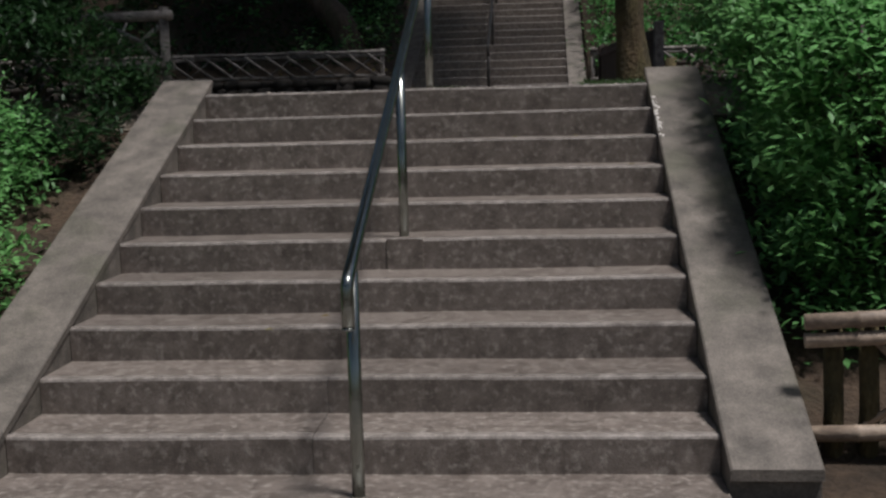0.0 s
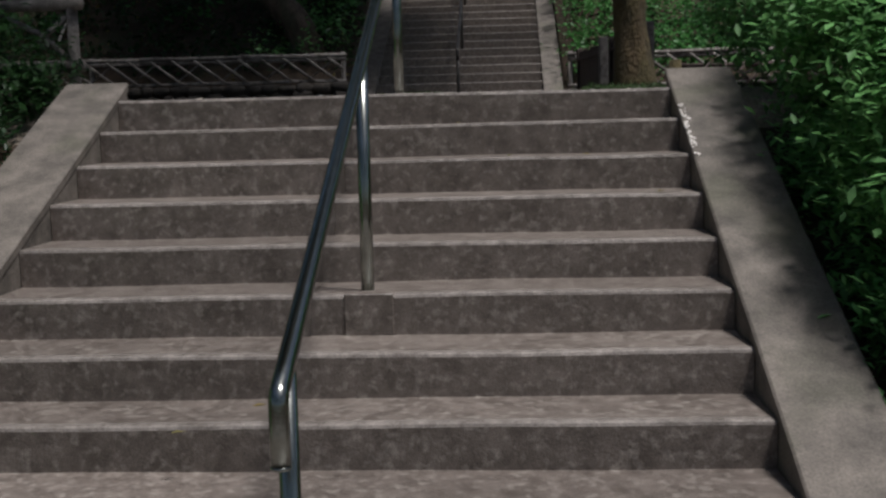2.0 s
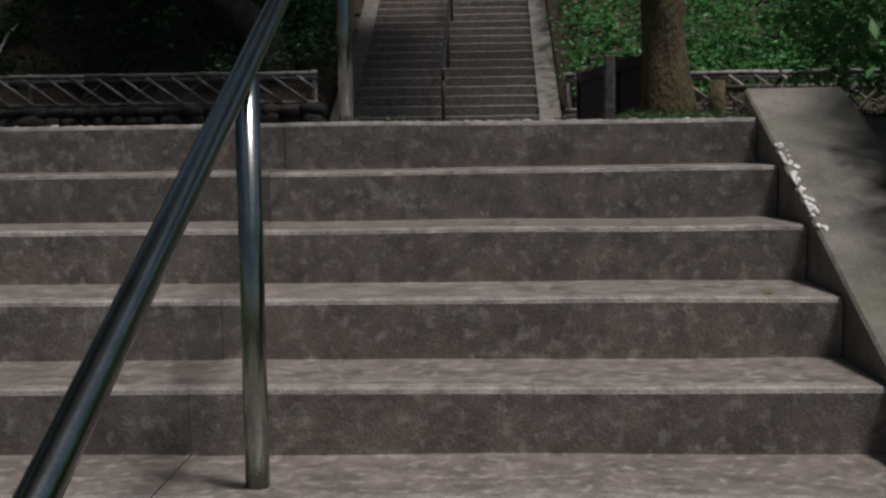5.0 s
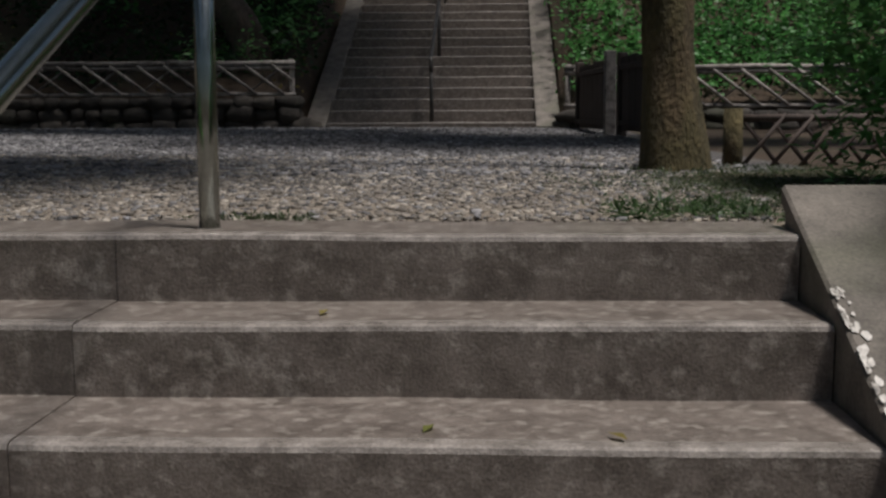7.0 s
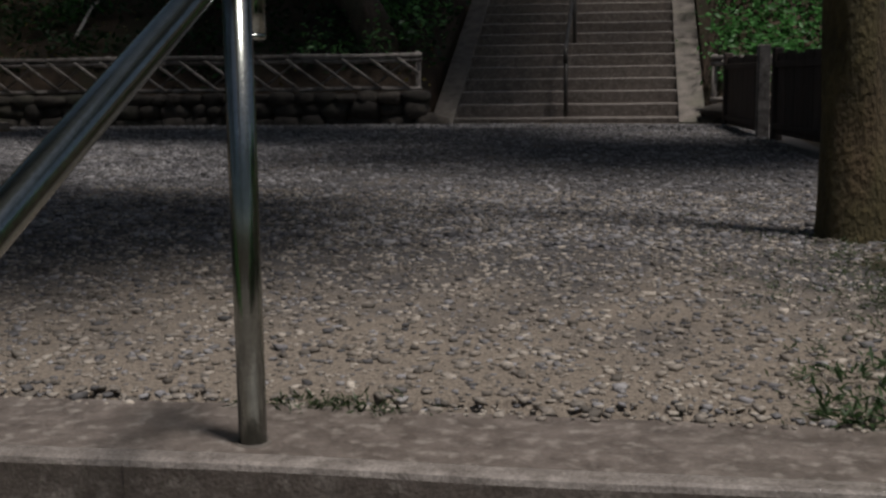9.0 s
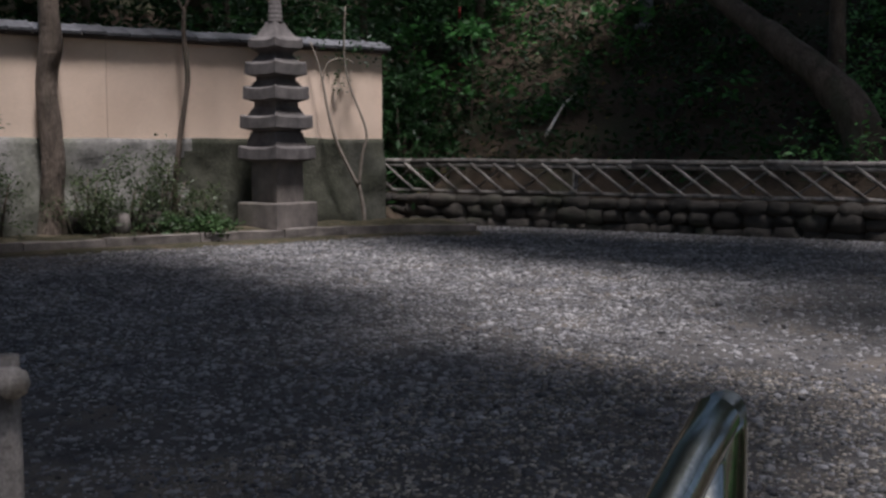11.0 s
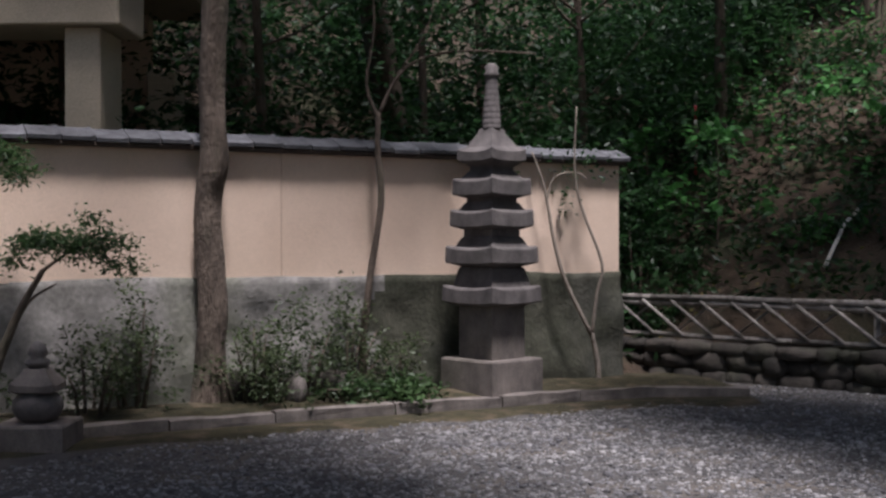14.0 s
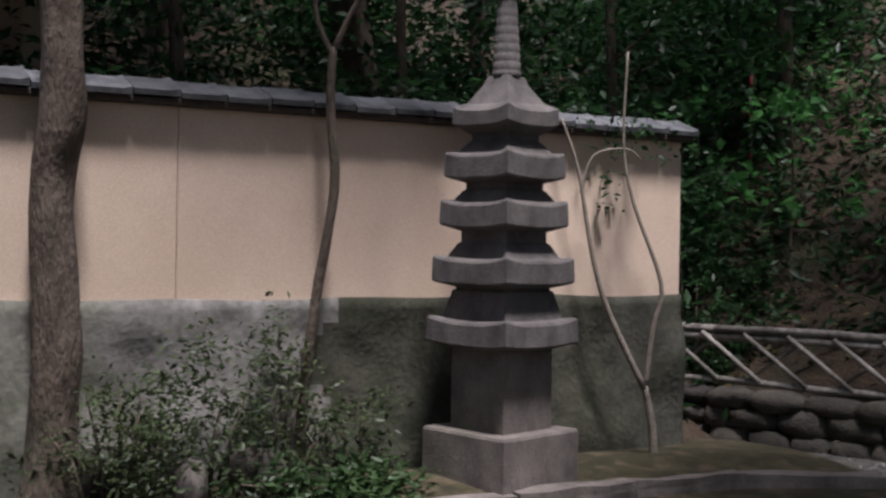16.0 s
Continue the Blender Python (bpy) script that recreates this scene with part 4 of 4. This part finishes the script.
# woodland trees on the slopes
def wood_tree(x, y, h, r, seed, leaf=L_dark, spread=(2.0, 2.0, 1.3), low=0.45, n=44, per=70):
    rng = np.random.default_rng(seed)
    z = ground_z(x, y)
    lean = rng.normal(size=2) * 0.25
    top = (lean[0], lean[1], h)
    limbs = []
    for i in range(6):
        t = low + 0.5 * rng.random()
        a = Vector((lean[0] * t, lean[1] * t, h * t))
        d = Vector((rng.normal(), rng.normal(), 0.5)).normalized()
        limbs.append(([a, a + d * 0.7, a + d * 1.5 + Vector((0, 0, 0.25))], r * 0.32))
    c = crown_spots(rng, (lean[0], lean[1], h * 0.86), (spread[0], spread[1], spread[2] + h * 0.12), n, 0.35)
    return tree("woodland_tree", "shaded evergreen woodland tree of the slopes and the added woods", [(0, 0, -0.2), (lean[0] * 0.3, lean[1] * 0.3, h * 0.35), top], [r, r * 0.85, r * 0.3], limbs, c, per, 0.24, 0.13, 0.06, M_bark, leaf, seed, (x, y, z))


for i, (x, y, h, r) in enumerate([(-10.5, 14.0, 4.5, 0.07), (-9.6, 16.0, 5.5, 0.09), (-11.6, 12.0, 4.2, 0.06), (-12.6, 14.5, 6, 0.12), (-12.3, 10.0, 4.5, 0.07), (-13.6, 8.2, 5.5, 0.1), (-14.5, 11.5, 6.5, 0.12), 
                                  (-3.4, 14.6, 5.0, 0.12), (-3.9, 18.5, 6.5, 0.12), (-2.9, 19.5, 6.5, 0.13), (8.8, 19.5, 6.5, 0.14), (3.4, 23.5, 6.5, 0.12), (-14.8, 6.0, 6.5, 0.14), (-9.0, 20.0, 6.5, 0.12)]):
    wood_tree(x, y, h, r, 300 + i)


# added woods round the foot of the steps, unseen, cutting skylight on risers
for i, (x, y, h) in enumerate(((-9, -7, 9), (-10.5, -11, 10), (-8, -14.5, 9.5), (-4.5, -16, 10), (-1, -17, 9), (2.5, -16.5, 10), (6, -15, 9.5), (8.5, -12, 10), (9.5, -8, 9), (9.0, -4, 9), (-7.2, -1.5, 7))):
    wood_tree(x, y, h, 0.16, 340 + i, spread=(2.2, 2.2, 2.6), low=0.25, n=95, per=60)


# leaning trunk at the side of the upper flight
tree("tree", "thick leaning trunk beside the upper flight", [(0, 0, -0.2), (-0.1, 0, 0.5), (-0.5, 0.1, 1.0), (-1.1, 0.3, 1.5), (-1.9, 0.7, 2.05), (-2.85, 1.2, 2.75), (-3.4, 1.25, 3.3), (-4.1, 1.3, 4.4)], [0.30, 0.26, 0.22, 0.18, 0.14, 0.11, 0.10, 0.07], [], np.zeros((0, 3)), 0, 0, 0, 0, M_bark, L_dark, 46, (-2.75, 13.6, 0.9))

# bushes in the bed
def bed_bush(u, d, h, w, n, seed, leaf=L_bed, per=16, ln=0.05):
    rng = np.random.default_rng(seed)
    s = rng.normal(size=(n, 3)) * (w * 0.5, w * 0.45, 0) + (0, 0, 0)
    s[:, 2] = h * (0.15 + 0.85 * rng.random(n)) * (1 - 0.5 * (np.hypot(s[:, 0], s[:, 1]) / w).clip(0, 1))
    p = yard(u, d)
    return shrub("loose twiggy bush with dull small leaves in the bed", s, per, 0.055, ln, ln * 0.42, leaf, seed, (p.x, p.y, 0.2), "bush", 9, name="bush")


for i, (u, d, h, w, n) in enumerate([(-2.5, 8.35, 1.25, 0.32, 90), (-2.75, 8.0, 0.8, 0.35, 60), (-1.2, 8.9, 1.0, 0.42, 100), (-0.85, 9.3, 1.05, 0.38, 90), (-1.55, 8.6, 0.8, 0.35, 60), (-3.6, 7.6, 0.6, 0.4, 50), (-1.5, 8.75, 0.5, 0.35, 40), (-0.35, 9.6, 0.6, 0.35, 40), (-4.6, 7.4, 0.8, 0.4, 50)]):
    bed_bush(u, d, h, w, n, 400 + i)
bed_bush(-0.35, 9.0, 0.16, 0.40, 40, 420, L_pine, 16, 0.085)
bed_bush(-0.75, 8.85, 0.2, 0.3, 25, 421, L_pine, 16, 0.07)
# dense grove dark over the wall's end
bed_bush(2.35, 12.5, 2.6, 0.42, 70, 423, L_dark, 34, 0.07)
bed_bush(2.9, 13.3, 1.6, 0.6, 40, 424, L_dark, 30, 0.08)


# pale boulder in the bed
rs = np.random.default_rng(8)
for u, d, sx, sz in ((-1.22, 8.75, 0.22, 0.30), (-1.75, 8.95, 0.5, 0.35), (-0.95, 9.15, 0.4, 0.3)):
    p = yard(u, d)
    o = part("boulder", stone_bm(rs, sx, sx * 0.8, sz), M_granite2 if sx < 0.3 else M_rubble, smooth=True)
    o.location = (p.x, p.y, 0.2 + sz * 0.3)
    tagged(o, "weathered grey boulder in the mossy bed", "boulder", "boulders in the bed")

# young broad-leaved plants on the slope
for i, (x, y, h, s) in enumerate(((-9.6, 13.95, 1.75, 0.22), (-8.9, 14.5, 1.45, 0.24), (-9.45, 13.8, 1.15, 0.3), (-7.9, 16.0, 1.0, 0.25), (-6.2, 17.2, 1.2, 0.35), (-5.2, 16.4, 1.2, 0.4), (-4.4, 17.6, 1.3, 0.4), (-7.1, 16.3, 0.5, 0.35), (-6.4, 16.5, 0.7, 0.4), (-8.4, 18.8, 2.0, 0.4))):
    rq = np.random.default_rng(600 + i)
    tree("young_tree", "young broad-leaved plant with fresh green leaves", [(0, 0, -0.1), (0.03, 0, h * 0.5), (0, 0, h)], [0.014, 0.011, 0.006], [], np.array([(s * rq.normal(), s * rq.normal(), h + 0.4 * s * rq.normal()) for _ in range(9)]), 9, 0.07, 0.15, 0.085, M_bark, L_bright, 600 + i, (x, y, ground_z(x, y)))

# stick and pole on the slope
def fallen_stick():
    e = tagged(tube("fallen_stick", [(-7.08, 13.5, ground_z(-7.08, 13.5) + 0.12), (-7.13, 14.15, ground_z(-7.08, 13.5) + 0.58), (-7.18, 14.8, ground_z(-7.18, 14.8) + 0.14)], [0.024, 0.022, 0.02], M_white), "pale bare stick lying up the slope", "stick")


fallen_stick()


def marker_pole(x, y):
    z = ground_z(x, y)
    e = empty("marker_pole", "thin red and white marker pole on the slope", "pole", (x, y, z))
    for i in range(6):
        tube("band", [(0, 0, 0.2 * i), (0, 0, 0.2 * i + 0.2)], [0.022, 0.022], M_red if i % 2 == 0 else M_white, e, 8)


marker_pole(-9.9, 15.8)


def stone_lantern(x, y, z):
    e = empty("stone_lantern", "pale stone lantern among leaves on the slope", "lantern", (x, y, z), 20)
    part("base", lathe([(0.26, -0.3), (0.26, 0.10), (0.18, 0.16)]), M_lantern, e)
    part("post", lathe([(0.12, 0.16), (0.11, 0.40), (0.12, 0.62)]), M_lantern, e, smooth=True)
    part("platform", square_loft([(0.13, 0.62, 0), (0.24, 0.70, 0), (0.24, 0.76, 0)]), M_lantern, e)
    part("fire_box", square_loft([(0.15, 0.76, 0), (0.15, 0.98, 0)]), M_granite, e)
    part("roof", square_loft([(0.16, 0.98, 0), (0.36, 1.0, 0.03), (0.35, 1.05, 0.04), (0.16, 1.18, 0), (0.08, 1.22, 0)]), M_lantern, e)
    part("jewel", lathe([(0.05, 1.22), (0.085, 1.28), (0.07, 1.36), (0.02, 1.42)]), M_lantern, e, smooth=True)


M_lantern = mat("pale lichened stone", (0.14, 0.14, 0.155), (0.27, 0.27, 0.29), scale=7, rough=0.85, bump=0.4, c3=(0.14, 0.15, 0.12), fine=90)
stone_lantern(-7.0, 16.9, ground_z(-7.0, 16.9) - 0.25)


# ---- wooden rail fence by the head of the steps ----
def rustic_fence():
    e = empty("rustic_fence", "rustic wooden post fence with crossed branches", "fence", (-2.02, 0.75, 0.0))
    tube("post", [(0, 0, -0.25), (0, 0, 0.66)], [0.035, 0.033], M_wood, e, 9)
    tube("post", [(-1.1, 0.3, -0.25), (-1.1, 0.3, 0.66)], [0.035, 0.033], M_wood, e, 9)
    for z, r in ((0.60, 0.04), (0.23, 0.035)):
        tube("rail", [(0.06, -0.02, z), (-0.6, 0.15, z + 0.01), (-1.3, 0.35, z)], [r, r * 0.9, r], M_wood, e, 9)
    tube("brace", [(-0.04, 0, 0.28), (-0.2, 0.05, 0.42), (-0.5, 0.13, 0.56)], [0.018] * 3, M_wood, e, 7)
    tube("brace", [(-0.04, 0, 0.52), (-0.25, 0.06, 0.38), (-0.5, 0.13, 0.27)], [0.018] * 3, M_wood, e, 7)


rustic_fence()


def bamboo_fence():
    e = empty("bamboo_fence", "low old bamboo rail fence beside the side wall", "fence", (1.80, -3.0, -1.59))
    for z, r, tilt in ((0.57, 0.034, 0.05), (0.495, 0.031, 0.045), (0.115, 0.034, 0.03)):
        pts, rr = [], []
        for k in range(9):
            a, b = -0.06 + k * 0.21, -0.06 + k * 0.21 + 0.195
            pts += [(a, -0.01 * k, z + tilt * a), (b, -0.01 * k - 0.008, z + tilt * b), (b + 0.008, -0.01 * k - 0.009, z + tilt * b)]
            rr += [r, r * 0.98, r * 1.12]
        tube("rail", pts, rr, M_bamboo, e, 10)
    for x in (0.06, 0.20, 0.95, 1.5):
        tube("post", [(x, 0.06, -0.2), (x + 0.01, 0.06, 0.2), (x, 0.06, 0.56)], [0.045, 0.04, 0.038], M_barkmoss, e, 9)
    for a, b, z0, z1 in ((0.16, 0.62, 0.12, 0.42), (0.24, 0.70, 0.12, 0.40), (0.55, 0.20, 0.14, 0.5), (0.85, 0.62, 0.12, 0.5)):
        tube("brace", [(a, 0.035, z0), ((a + b) / 2, 0.03, (z0 + z1) / 2 + 0.01), (b, 0.035, z1)], [0.016, 0.015, 0.014], M_bamboo, e, 8)


bamboo_fence()


def hoop_fence():
    e = empty("low_fence", "low crossed bamboo edging beside the tree", "fence", (1.95, 3.4, 0.0))
    for i in range(6):
        x = i * 0.15
        tube("slat", [(x, 0, -0.03), (x + 0.24, 0, 0.27)], [0.012, 0.011], M_board, e, 6)
        tube("slat", [(x + 0.24, 0.025, -0.03), (x, 0.025, 0.27)], [0.012, 0.011], M_board, e, 6)
    tube("rail", [(-0.05, 0.012, 0.25), (1.05, 0.012, 0.25)], [0.02, 0.02], M_board, e, 8)
    tube("post", [(-0.03, 0, -0.1), (-0.03, 0, 0.30)], [0.055, 0.05], M_barkmoss, e, 9)


hoop_fence()

# moss and grass by the head of the steps
def moss_patch(points, z, name="moss_patch", dome=(0.028, 0.018, -0.012)):
    vs = [(0, 0, dome[0])]
    n = 90
    cx, cy, rx, ry = points
    fs = []
    for j, f in enumerate((0.4, 0.75, 1.0)):
        for i in range(n):
            a = 2 * math.pi * i / n
            k = 1 + 0.35 * noise.noise(Vector((math.cos(a) * 1.3 + cx, math.sin(a) * 1.3 + cy, 0))) + 0.22 * noise.noise(Vector((math.cos(a) * 5 + cx, math.sin(a) * 5 + cy, 3)))
            x, y = rx * f * k * math.cos(a), ry * f * k * math.sin(a)
            vs.append((x, y, dome[j]))
    for i in range(n):
        j = (i + 1) % n
        fs.append((0, 1 + i, 1 + j))
        for q in (0, 1):
            fs.append((1 + q * n + i, 1 + (q + 1) * n + i, 1 + (q + 1) * n + j, 1 + q * n + j))
    o = new(name, mesh(name, vs, fs, M_moss, True))
    o.location = (cx, cy, z)
    return tagged(o, "patch of moss and short grass on the gravel", "moss", kind="structure")


moss_patch((2.1, 1.85, 0.75, 1.35), 0.002, dome=(0.012, 0.006, -0.014))
rgm = np.random.default_rng(55)
gs = np.stack([1.95 + 0.36 * rgm.normal(size=1500), (1.6 + 0.75 * rgm.normal(size=1500)).clip(0.32, 4), np.full(1500, 0.008)], 1)
tagged(leaves("grass", clumps(rgm, gs, 10, 0.03, 0.2), 0.024, 0.005, L_bed, rng=rgm, droop=-0.3), "short green grass tufts by the steps", "grass", kind="stuff")
gs = np.stack([1.0 + 0.42 * rgm.random(90), 0.31 + 0.5 * rgm.random(90) ** 1.8, np.full(90, 0.012)], 1)
tagged(leaves("grass", clumps(rgm, gs, 9, 0.025, 0.2), 0.036, 0.007, L_pine, rng=rgm, droop=-0.5), "fresh green weeds at the edge of the top step", "grass", kind="stuff")
gs = np.stack([0.09 + 0.075 * rgm.normal(size=42), 0.305 + 0.03 * rgm.normal(size=42), np.full(42, 0.006)], 1)
tagged(leaves("grass", clumps(rgm, gs, 8, 0.016, 0.2), 0.02, 0.005, L_bed, rng=rgm, droop=-0.4), "dark weedy tuft at the foot of the handrail post", "grass", kind="stuff")
# verge of moss along the kerb
vv, ff = [], []
kp = bent([(u, d, 0) for u, d in KERB], 4)
for i, p in enumerate(kp):
    w = 0.74 + 0.12 * math.sin(i * 1.7)
    for k, (o, dz) in enumerate(((-0.06, 0.012), (-w * 0.5, 0.016), (-w, -0.01))):
        q = yard(p.x, p.y + o)
        vv.append((q.x, q.y, yard_z(q.x, q.y) + dz))
for i in range(len(kp) - 1):
    for k in range(2):
        ff.append((i * 3 + k, i * 3 + k + 1, i * 3 + k + 4, i * 3 + k + 3))
tagged(new("moss_verge", mesh("moss_verge", vv, ff, M_moss, True)), "mossy verge at the edge of the gravel", "moss", kind="structure")

# few fallen leaves on the steps
for x, y, z, a in ((-0.55, -2.55, -1.118, 20), (0.55, -0.62, -0.316, 70), (0.93, -0.66, -0.316, 130), (-0.36, -2.2, -1.118, 10), (1.2, -1.0, -0.476, 40), (0.3, -0.25, -0.156, 80)):
    bm = bmesh.new()
    q = [bm.verts.new(p) for p in ((0, 0, 0), (0.022, 0.011, 0.006), (0.05, 0, 0.003), (0.022, -0.011, 0.006))]
    bm.faces.new((q[0], q[1], q[2]))
    bm.faces.new((q[0], q[2], q[3]))
    o = part("fallen_leaf", bm, L_fallen)
    o.matrix_basis = pose(x, y, z, 0, 0, a)
    tagged(o, "small yellowed leaf lying on a step", "leaf", "fallen leaves on the steps")


# pale lichen flecks on the side wall's edge
fv, ff2 = [], []
for y in -0.30 - 0.5 * rgm.random(46) ** 1.3:
    cx, rr = 1.394 + 0.03 * rgm.random() ** 2, 0.003 + 0.007 * rgm.random()
    k0 = len(fv)
    for i in range(7):
        a = 2 * math.pi * i / 7
        q = rr * (0.6 + 0.8 * rgm.random())
        yy = y + q * 1.8 * math.sin(a)
        fv.append((max(cx + q * math.cos(a), 1.392), yy, SLOPE * yy + 0.0445))
    ff2.append(tuple(range(k0, k0 + 7)))
tagged(new("lichen", mesh("lichen", fv, ff2, M_white)), "pale lichen flecks along the coping edge", "lichen", kind="stuff")

# ---- added high crowns, out of view, placed to shade the yard ----
def shade_tree(base, crown, size, n, seed):
    rng = np.random.default_rng(seed)
    bx, by = base
    g = ground_z(bx, by)
    c = Vector((crown[0] - bx, crown[1] - by, crown[2] - g))
    tree("added_shade_tree", "tall evergreen added with its crown out of view to shade the yard", [(0, 0, -0.2), c * 0.4 + Vector((0, 0, c.z * 0.2)), c], [0.22, 0.16, 0.06], [([c * 0.7, c + Vector((size[0] * 0.5, 0, 0))], 0.06), ([c * 0.7, c - Vector((size[0] * 0.5, 0, 0))], 0.06)],
         crown_spots(rng, c, size, n, 0.1), 85, 0.34, 0.2, 0.11, M_bark, L_dark, seed, (bx, by, g))


for base, crown, size, n, seed in (
        ((6.5, 12.5), (3.0, 6.8, 8.0), (4.0, 2.3, 0.9), 150, 501),
        ((-6.5, -4.0), (-2.9, 1.9, 8.0), (3.0, 2.8, 0.9), 170, 502),
        ((-3.0, 20), (-1.6, 13.4, 9.0), (4.8, 3.2, 0.9), 260, 503),
        ((-4.6, 21), (-3.2, 15.2, 8.2), (3.2, 2.6, 0.9), 300, 511),
        ((-5.0, 19.5), (-6.2, 12.9, 9.0), (3.2, 2.0, 0.8), 20, 512),
        ((-13, 13), (-11.3, 8.2, 9.5), (4.0, 3.2, 0.9), 100, 504),
        ((-15, 9.5), (-13.9, 5.3, 9.5), (4.0, 4.0, 0.9), 110, 505),
        ((-6.0, -4.5), (0.1, 1.4, 8.0), (1.5, 2.3, 0.8), 150, 507),
        ((7.5, 12.0), (-1.9, 8.8, 8.5), (4.6, 1.9, 0.8), 190, 508),
        ((-6.5, -5.0), (-2.5, 0.5, 7.6), (2.1, 1.7, 0.8), 190, 509),
        ((-8.5, -3.5), (-5.4, 3.2, 8.5), (2.8, 2.8, 0.8), 135, 510)):
    shade_tree(base, crown, size, n, seed)
